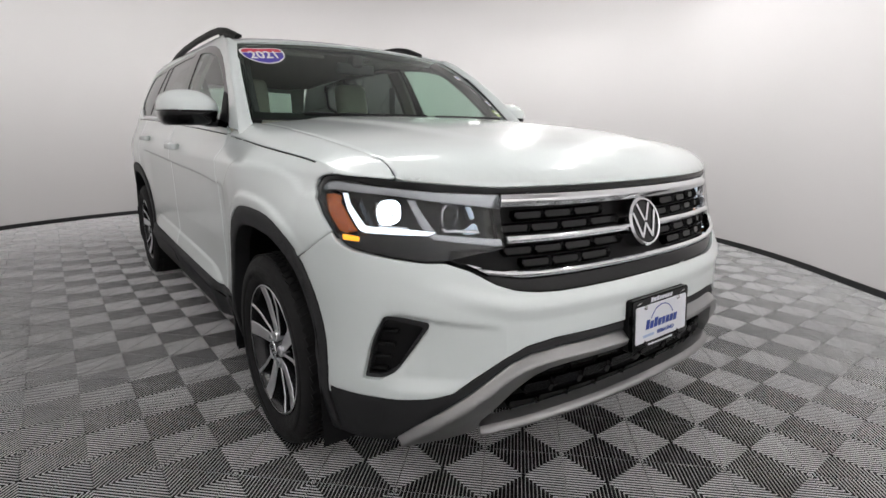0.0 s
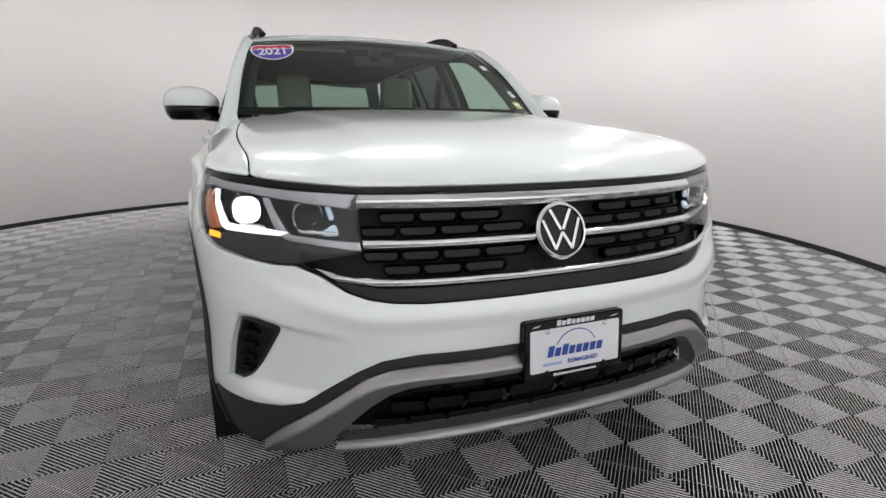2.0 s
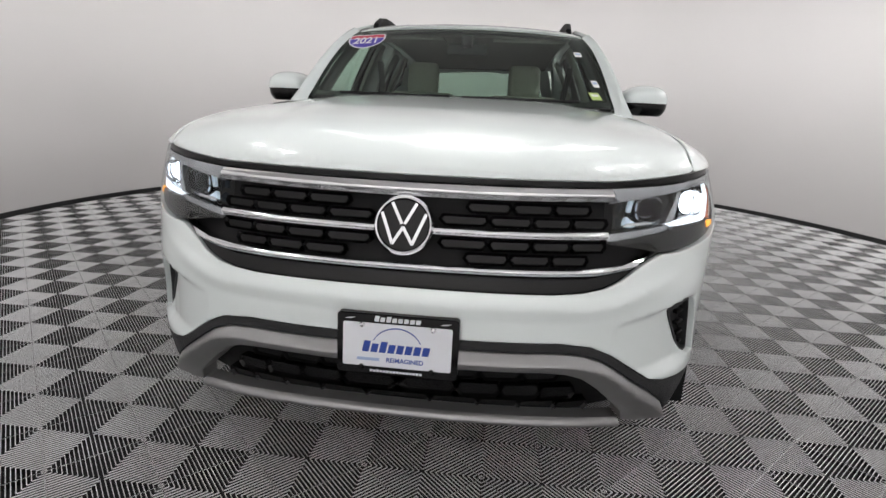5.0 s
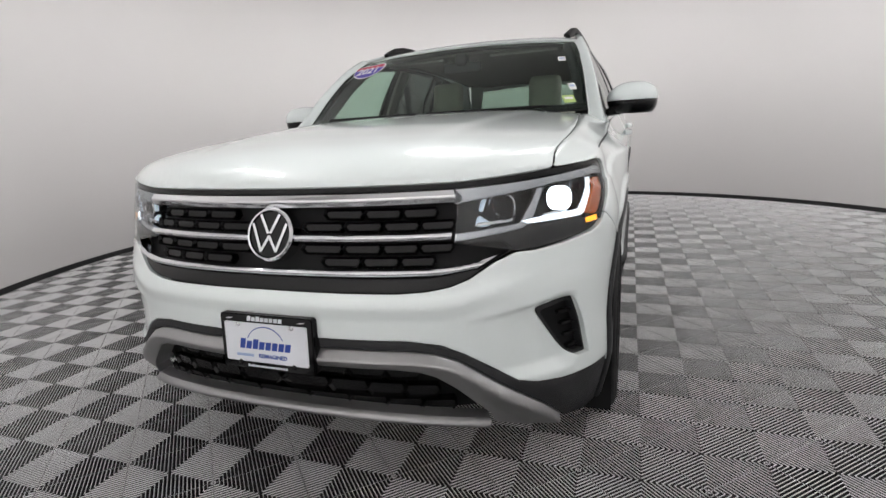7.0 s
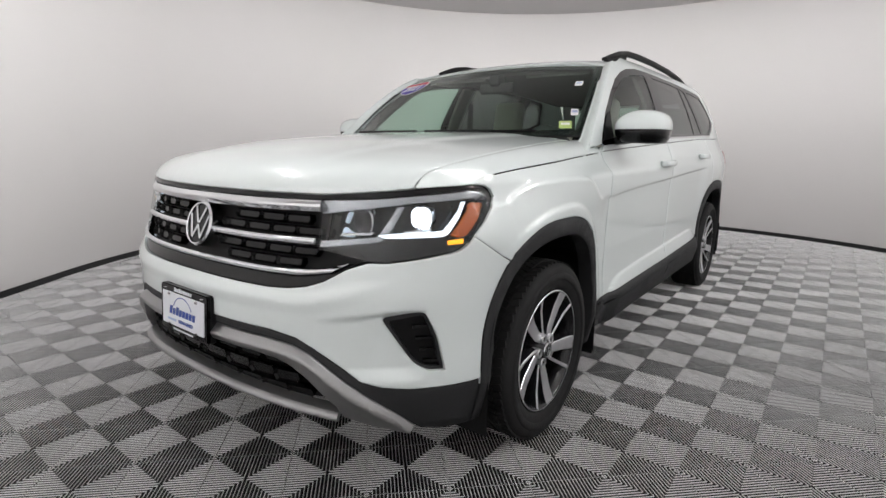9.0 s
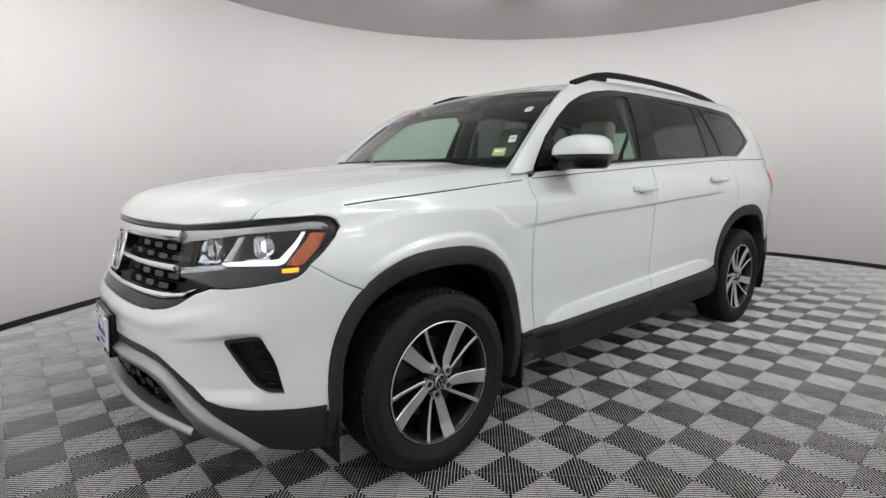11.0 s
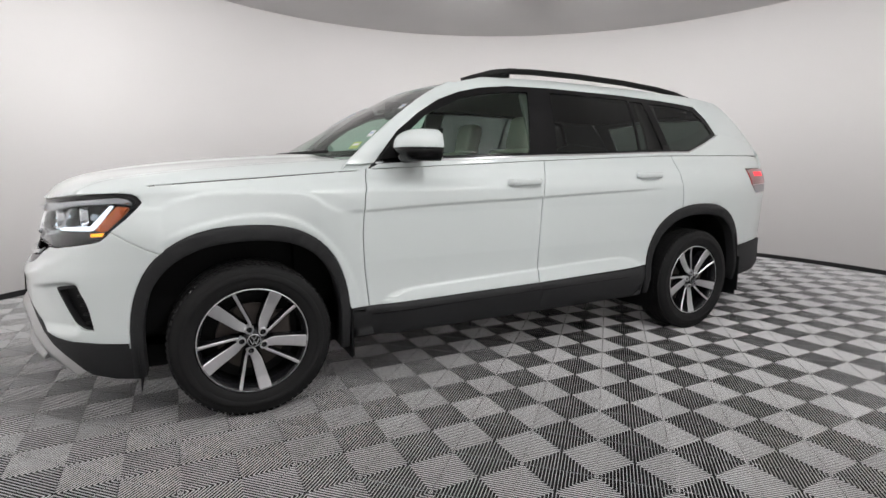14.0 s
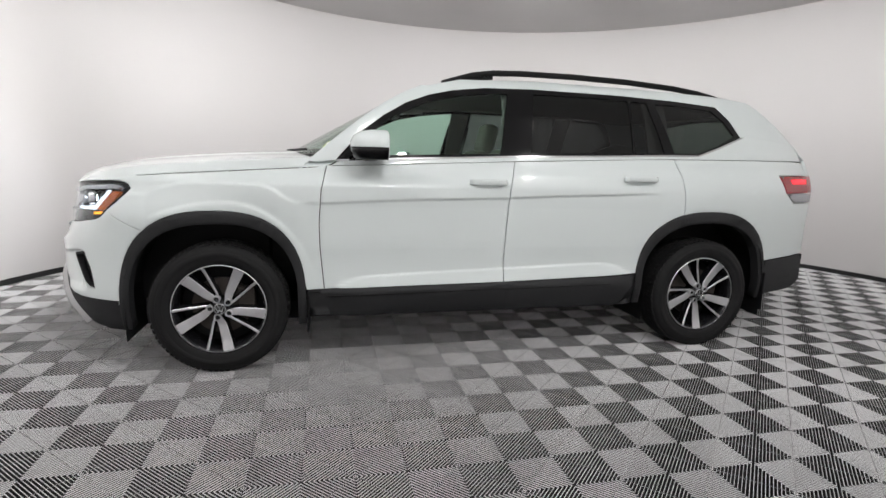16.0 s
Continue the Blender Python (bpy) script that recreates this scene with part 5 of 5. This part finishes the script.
PLATE_WHITE = material("plate_white", (0.72, 0.74, 0.78), 0.4, noise_scale=20, amount=0.03)
PLATE_BLUE = material("plate_blue", (0.02, 0.06, 0.32), 0.4, noise_scale=20, amount=0.05)
PALE_BLUE = material("plate_pale_blue", (0.35, 0.45, 0.65), 0.4, noise_scale=20, amount=0.05)
STICKER_RED = material("sticker_red", (0.55, 0.02, 0.06), 0.4, noise_scale=20, amount=0.04)
STICKER_BLUE = material("sticker_blue", (0.05, 0.03, 0.38), 0.4, noise_scale=20, amount=0.04)
STICKER_WHITE = material("sticker_white", (0.8, 0.8, 0.8), 0.45, noise_scale=20, amount=0.03)
STICKER_GREEN = material("sticker_green", (0.42, 0.55, 0.18), 0.5, noise_scale=30, amount=0.1)

plate = thing("number_plate", "white dealer plate in a black frame on the bumper", "licence plate", pose(0.006, -0.966, 0.566, 86, 0, 0))


def up(z, x=0.0, y=0.0):
    return Matrix.Translation((x, y, z))


plaque(rounded(bar(-0.160, 0.160, -0.083, 0.083), 0.012), 0.012, GLOSS_BLACK, "frame", plate, up(-0.004), "black plastic plate frame", 0.003)
plaque(rounded(bar(-0.143, 0.143, -0.060, 0.058), 0.006), 0.003, PLATE_WHITE, "panel", plate, up(0.0075))
plaque(rounded(bar(-0.160, 0.160, -0.083, 0.083), 0.012), 0.020, BLACK, "backing", plate, up(-0.025))
def name_bars(x0, x1, y0, y1, n, mat, z, slant=0.2):
    """Slanting bars in place of a name, one to a letter."""
    w = (x1 - x0) / n
    for k in range(n):
        a, c = x0 + k * w, x0 + k * w + w * 0.78
        top = y1 if k in (0, 2) else y0 + (y1 - y0) * 0.78
        plaque([(a, y0), (c, y0), (c + (top - y0) * slant, top), (a + (top - y0) * slant, top)], 0.001, mat, "text_bar", plate, up(z))


name_bars(-0.092, 0.088, -0.020, 0.010, 8, PLATE_BLUE, 0.0107)
name_bars(-0.062, 0.062, 0.063, 0.078, 8, PLATE_WHITE, 0.0080)
name_bars(-0.070, 0.070, -0.076, -0.069, 16, PLATE_WHITE, 0.0080, 0.0)
plaque(bar(-0.105, -0.045, -0.044, -0.036), 0.001, PALE_BLUE, "stripe", plate, up(0.0107))
words("REIMAGINED", 0.017, PLATE_BLUE, plate, up(0.0112, 0.022, -0.040))
arc = [(0.068 * math.cos(a), -0.012 + 0.062 * math.sin(a)) for a in [math.pi * (0.13 + 0.74 * k / 20) for k in range(21)]]
arc += [(0.066 * math.cos(a), -0.012 + 0.059 * math.sin(a)) for a in [math.pi * (0.87 - 0.74 * k / 20) for k in range(21)]]
plaque(arc, 0.001, PLATE_BLUE, "arc", plate, up(0.0107))
for x, y in ((-0.093, 0.052), (0.093, 0.052), (-0.093, -0.063), (0.093, -0.063)):
    screw = put("screw", lathe([(0.0, 0.006), (0.005, 0.005), (0.008, 0.0)], 12), CHROME if y > 0 else GLOSS_BLACK, plate)
    screw.matrix_local = Matrix.Translation((x, y, 0.010)) @ Matrix.Rotation(radians(-90), 4, "Y")
for x in (-0.125, 0.125):
    plaque([(x - 0.015, 0.066), (x - 0.004, 0.070), (x + 0.015, 0.072), (x + 0.004, 0.067)], 0.001, CHROME, "small_mark", plate, up(0.0080))


def on_screen(w, v):
    """A frame on the outside of the windscreen: x across, y up the glass, z outwards."""
    p = Vector(screen(w, v))
    n = normal_of(screen, w, v)
    x = (Vector(screen(w + 0.01, v)) - Vector(screen(w - 0.01, v))).normalized()
    y = n.cross(x)
    p = PROPORTION @ p
    return Matrix(((x.x, y.x, n.x, p.x), (x.y, y.y, n.y, p.y), (x.z, y.z, n.z, p.z), (0, 0, 0, 1)))


shield = [(-0.092, 0.020), (-0.086, 0.046), (-0.060, 0.052), (0.0, 0.049), (0.060, 0.052), (0.086, 0.046), (0.092, 0.020), (0.080, -0.012), (0.045, -0.040), (0.0, -0.052), (-0.045, -0.040), (-0.080, -0.012)]
sticker = thing("year_sticker", "red and blue shield sticker with the year 2021 on the windscreen", "sticker", on_screen(-0.80, 0.735) @ Matrix.Rotation(radians(8), 4, "Z") @ Matrix.Diagonal((1.22, 1.75, 1.2, 1)))
plaque(rounded(shield, 0.02), 0.001, STICKER_WHITE, "border", sticker, up(0.001))
plaque(rounded([(-0.084, 0.020), (0.084, 0.020), (0.074, -0.011), (0.041, -0.035), (0.0, -0.045), (-0.041, -0.035), (-0.074, -0.011)], 0.006), 0.0006, STICKER_BLUE, "blue_field", sticker, up(0.0022))
plaque(rounded([(-0.083, 0.024), (-0.079, 0.041), (-0.055, 0.046), (0.0, 0.043), (0.055, 0.046), (0.079, 0.041), (0.083, 0.024)], 0.006), 0.0006, STICKER_RED, "red_band", sticker, up(0.0022))
words("2021", 0.062, STICKER_WHITE, sticker, up(0.0032, 0.0, 0.003))
for w, v, a, b, mat, name, label in ((0.841, 0.637, 0.020, 0.024, STICKER_WHITE, "white_sticker", "small white square sticker on the windscreen"), (0.889, 0.26, 0.018, 0.026, STICKER_WHITE, "white_sticker", "small white square sticker low on the windscreen"), (0.866, 0.125, 0.030, 0.028, STICKER_GREEN, "inspection_sticker", "yellow green inspection sticker low on the windscreen")):
    note = thing(name, label, "sticker", on_screen(w, v))
    plaque(rounded(bar(-a, a, -b, b), 0.003), 0.0008, mat, "label", note, up(0.001))
    plaque(bar(-a * 0.7, a * 0.7, -b * 0.1, b * 0.5), 0.0004, PALE_BLUE if mat is STICKER_WHITE else STICKER_WHITE, "print_bar", note, up(0.002))


lay_tiles()
